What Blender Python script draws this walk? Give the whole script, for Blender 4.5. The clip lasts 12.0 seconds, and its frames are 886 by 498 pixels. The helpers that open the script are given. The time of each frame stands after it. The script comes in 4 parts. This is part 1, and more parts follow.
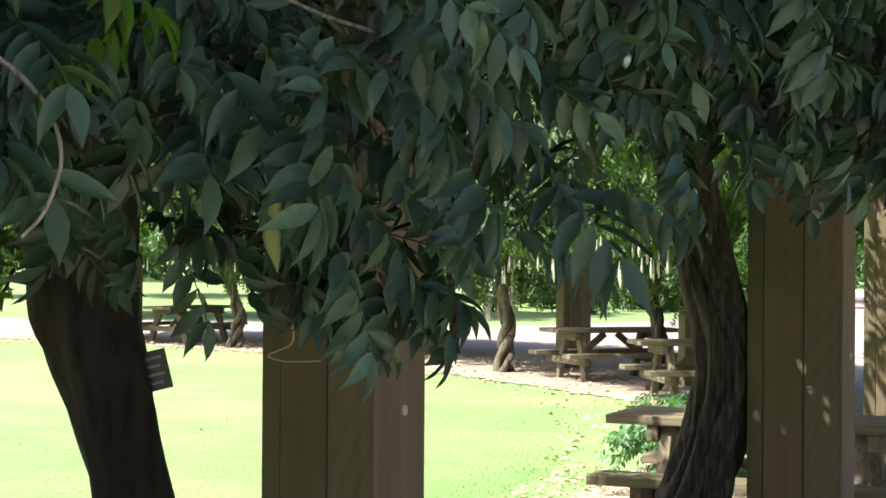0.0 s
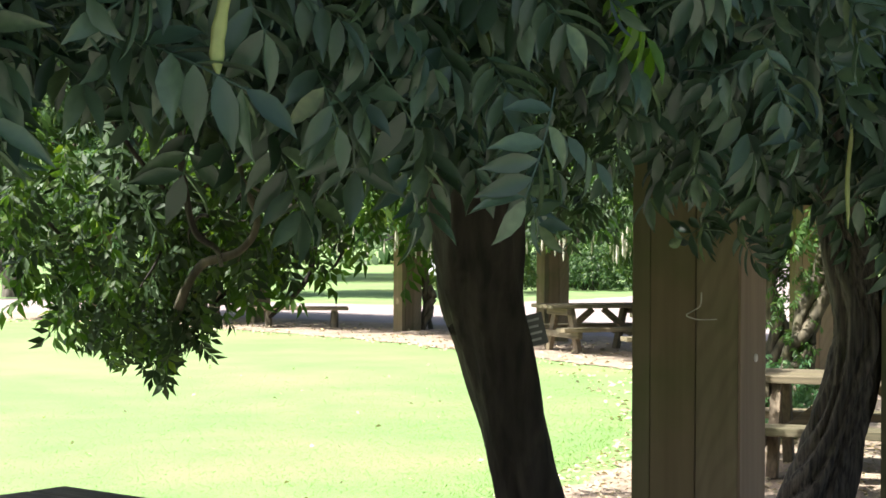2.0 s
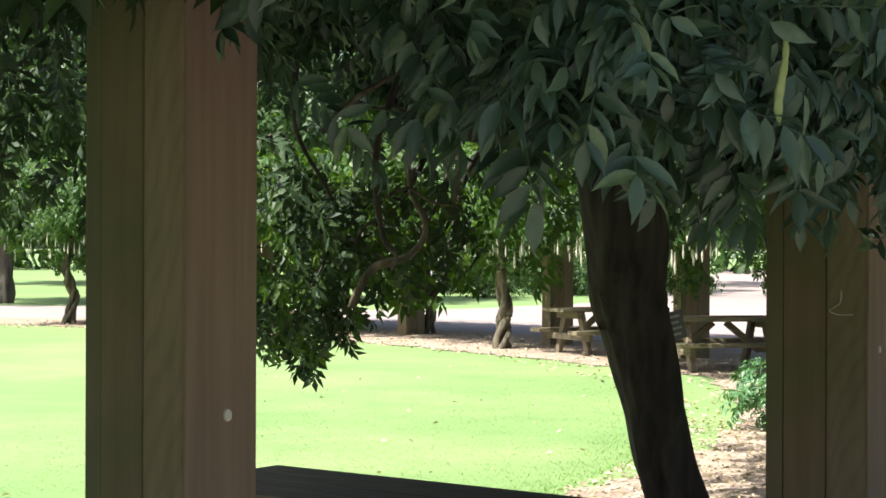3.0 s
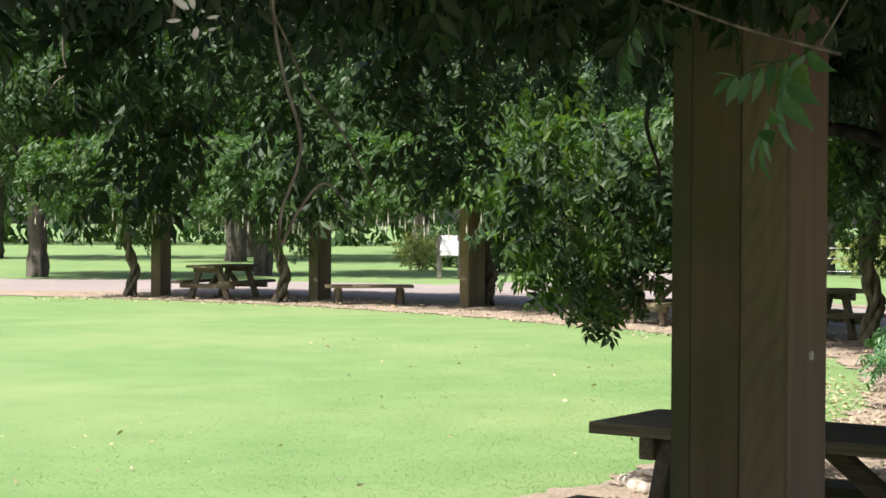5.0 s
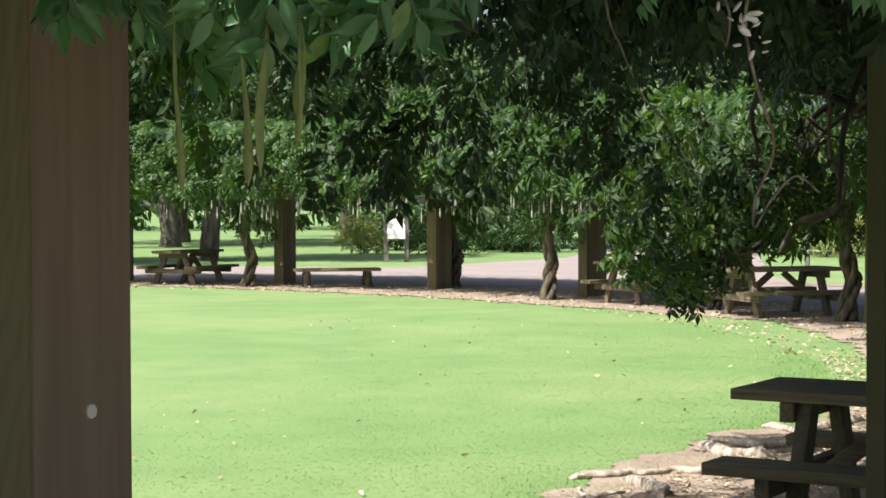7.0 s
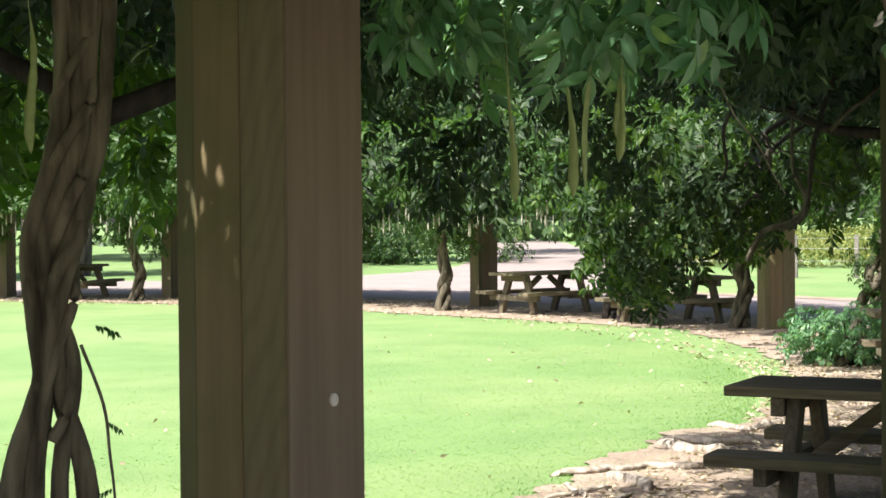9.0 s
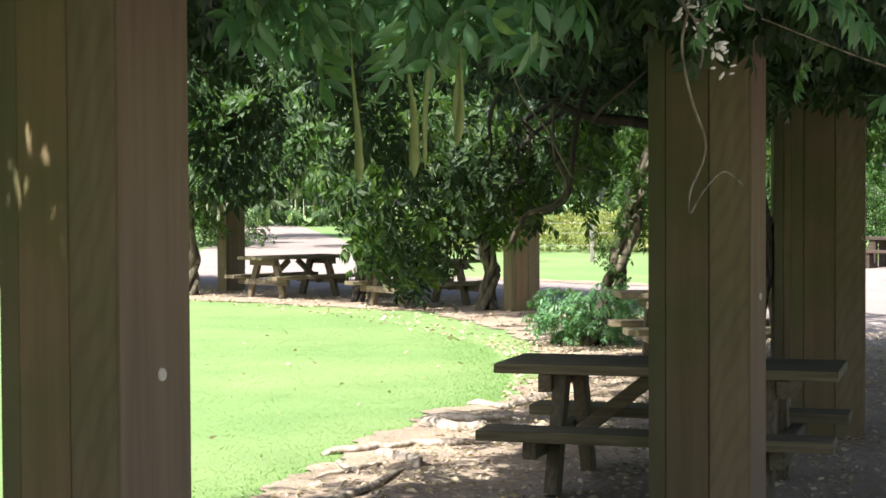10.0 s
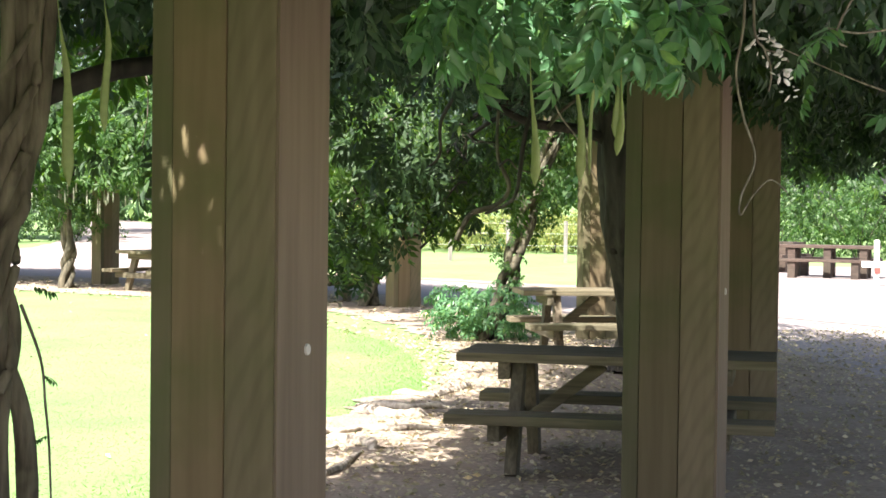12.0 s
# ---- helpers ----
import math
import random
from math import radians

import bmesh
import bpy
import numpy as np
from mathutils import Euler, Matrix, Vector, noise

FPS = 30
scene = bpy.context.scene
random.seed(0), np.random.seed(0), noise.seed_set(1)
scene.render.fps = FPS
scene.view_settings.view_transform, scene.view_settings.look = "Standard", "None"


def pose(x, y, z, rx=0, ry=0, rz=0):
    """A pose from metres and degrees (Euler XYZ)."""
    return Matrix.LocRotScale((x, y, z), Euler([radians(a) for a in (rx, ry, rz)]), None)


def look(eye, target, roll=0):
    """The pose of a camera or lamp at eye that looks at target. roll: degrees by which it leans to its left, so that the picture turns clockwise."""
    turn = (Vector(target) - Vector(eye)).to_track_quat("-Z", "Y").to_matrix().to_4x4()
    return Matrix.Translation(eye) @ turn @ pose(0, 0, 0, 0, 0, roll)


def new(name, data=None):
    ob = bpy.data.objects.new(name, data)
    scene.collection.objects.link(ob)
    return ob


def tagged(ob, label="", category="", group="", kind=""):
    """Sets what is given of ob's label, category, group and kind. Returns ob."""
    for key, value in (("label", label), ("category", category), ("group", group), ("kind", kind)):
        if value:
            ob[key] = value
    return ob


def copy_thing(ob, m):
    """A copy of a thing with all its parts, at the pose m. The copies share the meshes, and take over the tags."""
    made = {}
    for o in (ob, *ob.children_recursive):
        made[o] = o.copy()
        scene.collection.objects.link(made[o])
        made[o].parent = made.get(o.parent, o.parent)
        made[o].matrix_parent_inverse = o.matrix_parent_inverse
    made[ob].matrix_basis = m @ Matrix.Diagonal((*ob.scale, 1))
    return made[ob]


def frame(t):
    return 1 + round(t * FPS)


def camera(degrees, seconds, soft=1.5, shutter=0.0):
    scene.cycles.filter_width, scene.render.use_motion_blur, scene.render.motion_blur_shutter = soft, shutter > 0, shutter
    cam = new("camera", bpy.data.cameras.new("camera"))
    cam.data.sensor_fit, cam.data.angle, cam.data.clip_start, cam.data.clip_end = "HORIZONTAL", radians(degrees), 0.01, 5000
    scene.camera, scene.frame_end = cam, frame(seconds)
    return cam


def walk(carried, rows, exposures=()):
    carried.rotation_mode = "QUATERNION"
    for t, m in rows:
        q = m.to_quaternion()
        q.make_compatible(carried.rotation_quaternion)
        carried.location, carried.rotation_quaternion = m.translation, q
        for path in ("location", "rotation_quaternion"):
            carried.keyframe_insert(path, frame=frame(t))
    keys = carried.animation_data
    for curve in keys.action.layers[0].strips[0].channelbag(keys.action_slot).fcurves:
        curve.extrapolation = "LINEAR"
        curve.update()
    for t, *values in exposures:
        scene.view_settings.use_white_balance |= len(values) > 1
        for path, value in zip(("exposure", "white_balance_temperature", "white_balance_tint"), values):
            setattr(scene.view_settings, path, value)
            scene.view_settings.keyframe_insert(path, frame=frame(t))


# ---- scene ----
cam = camera(29.6, 12.0, 1.6)
PATH = [
    (0, (0.646, -4.052, 1.662), (2.041, -2.619, 1.675), 0.4),
    (0.5, (-0.03, -4.059, 1.681), (1.388, -2.649, 1.725), 0.3),
    (1, (-0.621, -3.968, 1.675), (0.826, -2.587, 1.684), 0.6),
    (1.5, (-1.167, -3.882, 1.67), (0.314, -2.538, 1.68), 0.5),
    (2, (-1.711, -3.763, 1.661), (-0.211, -2.441, 1.651), 0.3),
    (2.5, (-2.305, -3.68, 1.658), (-0.794, -2.369, 1.663), 0.4),
    (3, (-2.922, -3.592, 1.651), (-1.386, -2.312, 1.649), 0.2),
    (3.5, (-3.544, -3.419, 1.655), (-1.988, -2.163, 1.637), 0.5),
    (3.7, (-3.863, -3.306, 1.655), (-2.323, -2.031, 1.636), 0.45),
    (5.3, (-5.241, -2.766, 1.640), (-3.665, -1.535, 1.602), 0.3),
    (5.5, (-5.346, -2.737, 1.64), (-3.764, -1.514, 1.597), 0.3),
    (6, (-5.806, -2.59, 1.652), (-4.19, -1.412, 1.616), 0.2),
    (6.5, (-6.079, -2.362, 1.642), (-4.441, -1.214, 1.596), 0.1),
    (7, (-6.331, -2.207, 1.65), (-4.696, -1.056, 1.599), -0.2),
    (7.2, (-6.461, -2.141, 1.650), (-4.826, -0.991, 1.584), -0.2),
    (8.8, (-7.154, -1.772, 1.645), (-5.430, -0.758, 1.609), -0.5),
    (9, (-7.221, -1.737, 1.645), (-5.487, -0.741, 1.609), -0.5),
    (9.5, (-7.356, -1.681, 1.635), (-5.556, -0.809, 1.591), -0.5),
    (10, (-7.484, -1.617, 1.634), (-5.616, -0.905, 1.578), -0.3),
    (10.5, (-7.677, -1.491, 1.628), (-5.775, -0.875, 1.553), 0.0),
    (11, (-7.886, -1.348, 1.631), (-5.965, -0.795, 1.566), 0.4),
    (11.5, (-8.091, -1.222, 1.63), (-6.169, -0.67, 1.578), 0.6),
    (12, (-8.35, -1.064, 1.633), (-6.419, -0.544, 1.576), 0.7),
]
SKY, SUN = 0.090, 4.6
EXPOSURES = [(0.0, 1.7), (0.5, 2.05), (1.0, 2.0), (2.5, 1.55), (3.7, 1.35), (5.5, 0.88), (7.0, 0.90), (9.0, 1.28), (10.0, 1.42), (10.5, 1.64), (12.0, 2.0)]
walk(cam, [(t, look(eye, aim, roll)) for t, eye, aim, roll in PATH], EXPOSURES)

# ---- world, sun ----
SUN_ELEV, SUN_AZ = 53.0, 165.0   # azimuth: counter-clockwise from +x, the side the light comes from
world = bpy.data.worlds.new("world")
scene.world = world
world.use_nodes = True
_sky = world.node_tree.nodes.new("ShaderNodeTexSky")
_sky.sky_type = "NISHITA"
_sky.sun_disc = False
_sky.dust_density, _sky.ozone_density = 4.0, 0.6
_sky.sun_elevation = radians(SUN_ELEV)
_sky.sun_rotation = radians(90.0 - SUN_AZ)
world.node_tree.nodes["Background"].inputs["Strength"].default_value = SKY
world.node_tree.links.new(_sky.outputs[0], world.node_tree.nodes["Background"].inputs["Color"])
sun_data = bpy.data.lights.new("sun", "SUN")
sun_data.energy, sun_data.angle, sun_data.color = SUN, radians(0.6), (1.0, 0.96, 0.90)
sun = new("sun", sun_data)
_ce = math.cos(radians(SUN_ELEV))
sun.matrix_world = look((_ce * math.cos(radians(SUN_AZ)) * 50, _ce * math.sin(radians(SUN_AZ)) * 50, math.sin(radians(SUN_ELEV)) * 50), (0, 0, 0))

# ---- plan: a pergola ring round a lawn ----
CX, CY, RP = 2.19, 18.80, 18.885
rng = np.random.default_rng(7)


def polar(r, ang, z=0.0):
    return Vector((CX + r * math.cos(radians(ang)), CY + r * math.sin(radians(ang)), z))


# ---- materials ----
def material(name, base, rough=0.8, metal=0.0):
    m = bpy.data.materials.new(name)
    m.use_nodes = True
    b = m.node_tree.nodes["Principled BSDF"]
    b.inputs["Base Color"].default_value = (*base, 1)
    b.inputs["Roughness"].default_value = rough
    b.inputs["Metallic"].default_value = metal
    return m, m.node_tree.nodes, m.node_tree.links, b


def ramp(nodes, stops):
    r = nodes.new("ShaderNodeValToRGB")
    while len(r.color_ramp.elements) < len(stops):
        r.color_ramp.elements.new(0.5)
    for e, (p, c) in zip(r.color_ramp.elements, stops):
        e.position, e.color = p, (*c, 1)
    return r


def noisy(nodes, links, scale, detail=6, stretch=None, space="Object"):
    n = nodes.new("ShaderNodeTexNoise")
    n.inputs["Scale"].default_value, n.inputs["Detail"].default_value = scale, detail
    tc = nodes.new("ShaderNodeTexCoord")
    if stretch:
        mp = nodes.new("ShaderNodeMapping")
        mp.inputs["Scale"].default_value = stretch
        links.new(tc.outputs[space], mp.inputs["Vector"])
        links.new(mp.outputs[0], n.inputs["Vector"])
    else:
        links.new(tc.outputs[space], n.inputs["Vector"])
    return n


def blend(nodes, links, a, b, fac, mode="MIX"):
    m = nodes.new("ShaderNodeMix")
    m.data_type, m.blend_type = "RGBA", mode
    for sock, v in ((m.inputs["Factor"], fac), (m.inputs["A"], a), (m.inputs["B"], b)):
        if isinstance(v, bpy.types.NodeSocket):
            links.new(v, sock)
        elif isinstance(v, (int, float)):
            sock.default_value = v
        else:
            sock.default_value = (*v, 1)
    return m.outputs["Result"]


def bump(nodes, links, b, height, strength, distance):
    n = nodes.new("ShaderNodeBump")
    n.inputs["Strength"].default_value, n.inputs["Distance"].default_value = strength, distance
    links.new(height, n.inputs["Height"])
    links.new(n.outputs[0], b.inputs["Normal"])


def wood(name, dark, light, moss, grain=(14, 14, 0.7), moss_amount=0.5, wavy=0.0, relief=0.45):
    """Weathered timber: long grain, blotches, a little green algae; each board differs."""
    m, n, l, b = material(name, light, 0.78)
    g = noisy(n, l, 3.0, 8, grain)
    r = ramp(n, [(0.3, dark), (0.7, light)])
    l.new(g.outputs["Fac"], r.inputs[0])
    big = noisy(n, l, 2.1, 4)
    rb = ramp(n, [(0.48, (0, 0, 0)), (0.72, (moss_amount,) * 3)])
    l.new(big.outputs["Fac"], rb.inputs[0])
    c = blend(n, l, r.outputs[0], moss, rb.outputs[0])
    info = n.new("ShaderNodeObjectInfo")
    rv = ramp(n, [(0.0, (0.72, 0.74, 0.70)), (1.0, (1.15, 1.08, 1.05))])
    l.new(info.outputs["Random"], rv.inputs[0])
    c = blend(n, l, c, rv.outputs[0], 1.0, "MULTIPLY")
    if wavy:
        tc = n.new("ShaderNodeTexCoord")
        mp = n.new("ShaderNodeMapping")
        mp.inputs["Scale"].default_value = (3.4, 3.4, 1.0)
        mp.inputs["Rotation"].default_value = (0.0, 0.55, 0.0)
        wv = n.new("ShaderNodeTexWave")
        wv.bands_direction = "Z"
        wv.inputs["Scale"].default_value, wv.inputs["Distortion"].default_value = 2.4, 5.0
        wv.inputs["Detail"].default_value, wv.inputs["Detail Scale"].default_value = 1.0, 1.1
        l.new(tc.outputs["Object"], mp.inputs["Vector"]), l.new(mp.outputs[0], wv.inputs["Vector"])
        rw = ramp(n, [(0.45, (1, 1, 1)), (0.95, (1 - wavy, 1 - wavy, 1 - wavy))])
        l.new(wv.outputs["Fac"], rw.inputs[0])
        c = blend(n, l, c, rw.outputs[0], 1.0, "MULTIPLY")
    fine = noisy(n, l, 9.0, 5, (30, 30, 1.2))
    l.new(c, b.inputs["Base Color"])
    mx = n.new("ShaderNodeMath")
    l.new(g.outputs["Fac"], mx.inputs[0]), l.new(fine.outputs["Fac"], mx.inputs[1])
    bump(n, l, b, mx.outputs[0], relief, 0.006)
    return m


def bark(name, dark, light, scale=6.0, stretch=(3, 3, 0.6)):
    m, n, l, b = material(name, light, 0.9)
    g = noisy(n, l, scale, 9, stretch)
    r = ramp(n, [(0.35, dark), (0.68, light)])
    l.new(g.outputs["Fac"], r.inputs[0])
    li = noisy(n, l, 5.0, 3)
    rl = ramp(n, [(0.58, (0, 0, 0)), (0.75, (0.5, 0.5, 0.5))])
    l.new(li.outputs["Fac"], rl.inputs[0])
    l.new(blend(n, l, r.outputs[0], (light[0] * 1.5, light[1] * 1.6, light[2] * 1.4), rl.outputs[0]), b.inputs["Base Color"])
    bump(n, l, b, g.outputs["Fac"], 0.9, 0.02)
    return m


def leaf_material(name, dark, mid, light, gloss=0.42, through_light=0.35):
    """Leaves that differ one by one, with a waxy face and light shining through."""
    m, n, l, b = material(name, mid, gloss)
    geo = n.new("ShaderNodeNewGeometry")
    r = ramp(n, [(0.0, dark), (0.5, mid), (0.9, light), (1.0, (light[0] * 1.5, light[1] * 1.25, light[2] * 0.8))])
    l.new(geo.outputs["Random Per Island"], r.inputs[0])
    g = noisy(n, l, 60.0, 3)
    c = blend(n, l, r.outputs[0], (mid[0] * 0.6, mid[1] * 0.65, mid[2] * 0.6), 0.0)
    l.new(g.outputs["Fac"], c.node.inputs["Factor"])
    l.new(c, b.inputs["Base Color"])
    b.inputs["Specular IOR Level"].default_value = 0.42
    t = n.new("ShaderNodeBsdfTranslucent")
    l.new(blend(n, l, c, (1.6, 1.7, 0.5), 1.0, "MULTIPLY"), t.inputs["Color"])
    mix = n.new("ShaderNodeMixShader")
    mix.inputs[0].default_value = through_light
    l.new(b.outputs[0], mix.inputs[1]), l.new(t.outputs[0], mix.inputs[2])
    l.new(mix.outputs[0], n["Material Output"].inputs[0])
    bump(n, l, b, g.outputs["Fac"], 0.25, 0.003)
    return m


def ground_material(name, stops, scale, fine_scale, rough, bump_d, tint=None, tint_scale=0.25):
    m, n, l, b = material(name, stops[0][1], rough)
    g = noisy(n, l, scale, 8)
    f = noisy(n, l, fine_scale, 6)
    mx = n.new("ShaderNodeMath")
    mx.operation = "MULTIPLY_ADD"
    l.new(f.outputs["Fac"], mx.inputs[0])
    mx.inputs[1].default_value = 0.6
    md = n.new("ShaderNodeMath")
    md.operation = "MULTIPLY"
    md.inputs[1].default_value = 0.45
    l.new(g.outputs["Fac"], md.inputs[0])
    l.new(md.outputs[0], mx.inputs[2])
    r = ramp(n, stops)
    l.new(mx.outputs[0], r.inputs[0])
    c = r.outputs[0]
    if tint:
        t = noisy(n, l, tint_scale, 5)
        rt = ramp(n, [(0.42, (0, 0, 0)), (0.66, (0.6, 0.6, 0.6))])
        l.new(t.outputs["Fac"], rt.inputs[0])
        c = blend(n, l, c, tint, rt.outputs[0])
    l.new(c, b.inputs["Base Color"])
    bump(n, l, b, f.outputs["Fac"], 0.7, bump_d)
    return m


def plain(name, base, rough=0.6, metal=0.0, vary=0.25, scale=12.0):
    m, n, l, b = material(name, base, rough, metal)
    g = noisy(n, l, scale, 5)
    r = ramp(n, [(0.3, tuple(v * (1 - vary) for v in base)), (0.7, tuple(min(1, v * (1 + vary * 0.5)) for v in base))])
    l.new(g.outputs["Fac"], r.inputs[0])
    l.new(r.outputs[0], b.inputs["Base Color"])
    bump(n, l, b, g.outputs["Fac"], 0.2, 0.003)
    return m


PILLAR_WOOD = wood("stained_pillar_timber", (0.156, 0.112, 0.062), (0.198, 0.146, 0.084), (0.098, 0.108, 0.036), (8, 8, 0.45), 0.85, 0.0, 0.14)
FACING_WOOD = wood("pinkish_facing_timber", (0.160, 0.112, 0.080), (0.220, 0.160, 0.116), (0.14, 0.12, 0.08), (11, 11, 0.4), 0.3, 0.0, 0.15)
PILLAR_MOSSY = wood("algae_stained_timber", (0.124, 0.106, 0.056), (0.164, 0.140, 0.080), (0.088, 0.112, 0.034), (8, 8, 0.45), 0.9, 0.0, 0.14)
PILLAR_GRAIN = wood("wavy_grained_timber", (0.158, 0.126, 0.076), (0.206, 0.164, 0.104), (0.110, 0.122, 0.048), (7, 7, 0.5), 0.6, 0.11, 0.14)
TABLE_WOOD = wood("grey_weathered_planks", (0.088, 0.076, 0.046), (0.212, 0.182, 0.120), (0.088, 0.098, 0.040), (0.9, 16, 16))
CROSS_WOOD = wood("grey_weathered_bearers", (0.085, 0.070, 0.046), (0.195, 0.162, 0.112), (0.09, 0.10, 0.045), (16, 0.9, 16))
LEG_WOOD = wood("grey_weathered_legs", (0.085, 0.070, 0.046), (0.195, 0.162, 0.112), (0.09, 0.10, 0.045), (16, 16, 0.9))
# brown timber darkened: the shade over the far tables is put into the colour
TRESTLE_WOOD = wood("shade_darkened_brown_timber", (0.034, 0.022, 0.016), (0.085, 0.058, 0.046), (0.05, 0.045, 0.03), (2, 12, 12))
BARK_DARK = bark("dark_wisteria_bark", (0.012, 0.010, 0.008), (0.045, 0.036, 0.029))
BARK_STRIPED = bark("ribbed_wisteria_bark", (0.014, 0.012, 0.009), (0.095, 0.080, 0.062), 7.0, (7, 7, 0.35))
BARK_GREY = bark("grey_brown_braided_bark", (0.060, 0.048, 0.032), (0.235, 0.195, 0.140), 6.0)
BARK_PALE = bark("pale_wisteria_bark", (0.032, 0.029, 0.018), (0.145, 0.125, 0.085), 5.0)
BARK_TREE = bark("park_tree_bark", (0.03, 0.025, 0.02), (0.14, 0.12, 0.10), 2.0)
CANE = bark("bare_vine_stem", (0.11, 0.09, 0.07), (0.32, 0.28, 0.22), 20.0)
LEAF = leaf_material("wisteria_leaflets", (0.016, 0.034, 0.024), (0.047, 0.086, 0.057), (0.092, 0.150, 0.092), 0.42, 0.14)
# darker copy of the wisteria leaf: shade is put into the colour
LEAF_SHADED = leaf_material("shade_toned_wisteria_leaflets", (0.016, 0.038, 0.014), (0.028, 0.062, 0.020), (0.055, 0.105, 0.030), 0.62, 0.07)
# lighter leaf copy: the brightness of lit leaves is put into the colour
LEAF_LIT = leaf_material("lit_toned_leaflets", (0.07, 0.165, 0.078), (0.105, 0.23, 0.110), (0.16, 0.30, 0.125), 0.36, 0.30)
# brighter yellow-green copy: sunlight on the leaf masses is put into the colour
LEAF_SUNLIT = leaf_material("sunlit_toned_wisteria_leaflets", (0.025, 0.058, 0.016), (0.058, 0.115, 0.028), (0.115, 0.19, 0.04), 0.5, 0.42)
LEAF_FAR = leaf_material("far_wisteria_leaflets", (0.03, 0.07, 0.02), (0.06, 0.125, 0.035), (0.11, 0.19, 0.05), 0.5, 0.4)
LEAF_BRIGHT = leaf_material("young_wisteria_leaflets", (0.07, 0.16, 0.02), (0.10, 0.21, 0.03), (0.16, 0.28, 0.04), 0.4, 0.5)
LEAF_TREE = leaf_material("park_tree_leaves", (0.02, 0.05, 0.015), (0.045, 0.095, 0.03), (0.09, 0.16, 0.045), 0.5, 0.35)
LEAF_YELLOW = leaf_material("yellow_flower_heads", (0.10, 0.16, 0.05), (0.24, 0.28, 0.09), (0.42, 0.41, 0.15), 0.6, 0.3)
POD = leaf_material("velvety_green_seed_pods", (0.22, 0.27, 0.09), (0.30, 0.35, 0.13), (0.40, 0.44, 0.19), 0.6, 0.25)
POD_PALE = plain("dry_pale_pods", (0.42, 0.40, 0.33), 0.8)
GRASS = ground_material("mown_grass", [(0.25, (0.095, 0.172, 0.051)), (0.5, (0.139, 0.235, 0.076)), (0.75, (0.183, 0.287, 0.101))], 1.2, 42.0, 0.9, 0.010, (0.222, 0.288, 0.116), 0.30)
BLADE = leaf_material("grass_blades", (0.155, 0.28, 0.090), (0.195, 0.335, 0.115), (0.24, 0.39, 0.14), 0.8, 0.4)
FLOWER = plain("dried_white_flowers", (0.74, 0.70, 0.68), 0.7, 0, 0.15)
SOIL = ground_material("trodden_soil_and_bark", [(0.25, (0.12, 0.090, 0.064)), (0.48, (0.26, 0.20, 0.15)), (0.75, (0.44, 0.36, 0.28))], 2.0, 30.0, 0.95, 0.03, (0.35, 0.275, 0.21), 0.7)
PATHM = ground_material("worn_tarmac_path", [(0.25, (0.200, 0.170, 0.168)), (0.5, (0.290, 0.242, 0.228)), (0.8, (0.38, 0.322, 0.305))], 0.8, 55.0, 0.9, 0.008, (0.25, 0.212, 0.205), 0.3)
LITTER = leaf_material("dry_fallen_leaves", (0.28, 0.22, 0.15), (0.50, 0.42, 0.31), (0.68, 0.60, 0.48), 0.8, 0.10)
PALE_ROOT = bark("bleached_root_wood", (0.22, 0.18, 0.14), (0.52, 0.46, 0.39), 8.0)
PLUG = plain("pale_plug", (0.62, 0.58, 0.53), 0.6)
WHITE = plain("white_paint", (0.78, 0.78, 0.76), 0.5, 0, 0.08)
SLATE = plain("dark_engraved_plate", (0.045, 0.045, 0.05), 0.35)
SILVER = plain("scratched_plate_lettering", (0.30, 0.30, 0.31), 0.4)
POSTGREY = wood("grey_post_timber", (0.09, 0.085, 0.08), (0.25, 0.235, 0.215), (0.12, 0.13, 0.08))
STONE = plain("pale_limestone", (0.55, 0.50, 0.44), 0.9, 0, 0.4)
GALV = plain("galvanised_bracket", (0.5, 0.5, 0.5), 0.35, 0.8)
RED = plain("red_paint", (0.45, 0.06, 0.05), 0.5)


# ---- mesh helpers ----
def mesh_object(name, verts, faces, mat, parent=None, label="", smooth=False):
    me = bpy.data.meshes.new(name)
    verts = np.asarray(verts, dtype=np.float32)
    faces = np.asarray(faces, dtype=np.int32)
    n = faces.shape[1]
    me.vertices.add(len(verts)), me.loops.add(faces.size), me.polygons.add(len(faces))
    me.vertices.foreach_set("co", verts.ravel())
    me.loops.foreach_set("vertex_index", faces.ravel())
    me.polygons.foreach_set("loop_start", np.arange(0, faces.size, n, dtype=np.int32))
    if smooth:
        me.polygons.foreach_set("use_smooth", np.ones(len(faces), dtype=bool))
    me.update(calc_edges=True)
    me.materials.append(mat)
    ob = new(name, me)
    if parent:
        ob.parent = parent
    if label:
        ob["label"] = label
    return ob


def part(name, bm, mat, parent=None, label="", smooth=False):
    me = bpy.data.meshes.new(name)
    bm.to_mesh(me)
    bm.free()
    me.materials.append(mat)
    if smooth:
        me.polygons.foreach_set("use_smooth", np.ones(len(me.polygons), dtype=bool))
    ob = new(name, me)
    if parent:
        ob.parent = parent
    if label:
        ob["label"] = label
    return ob


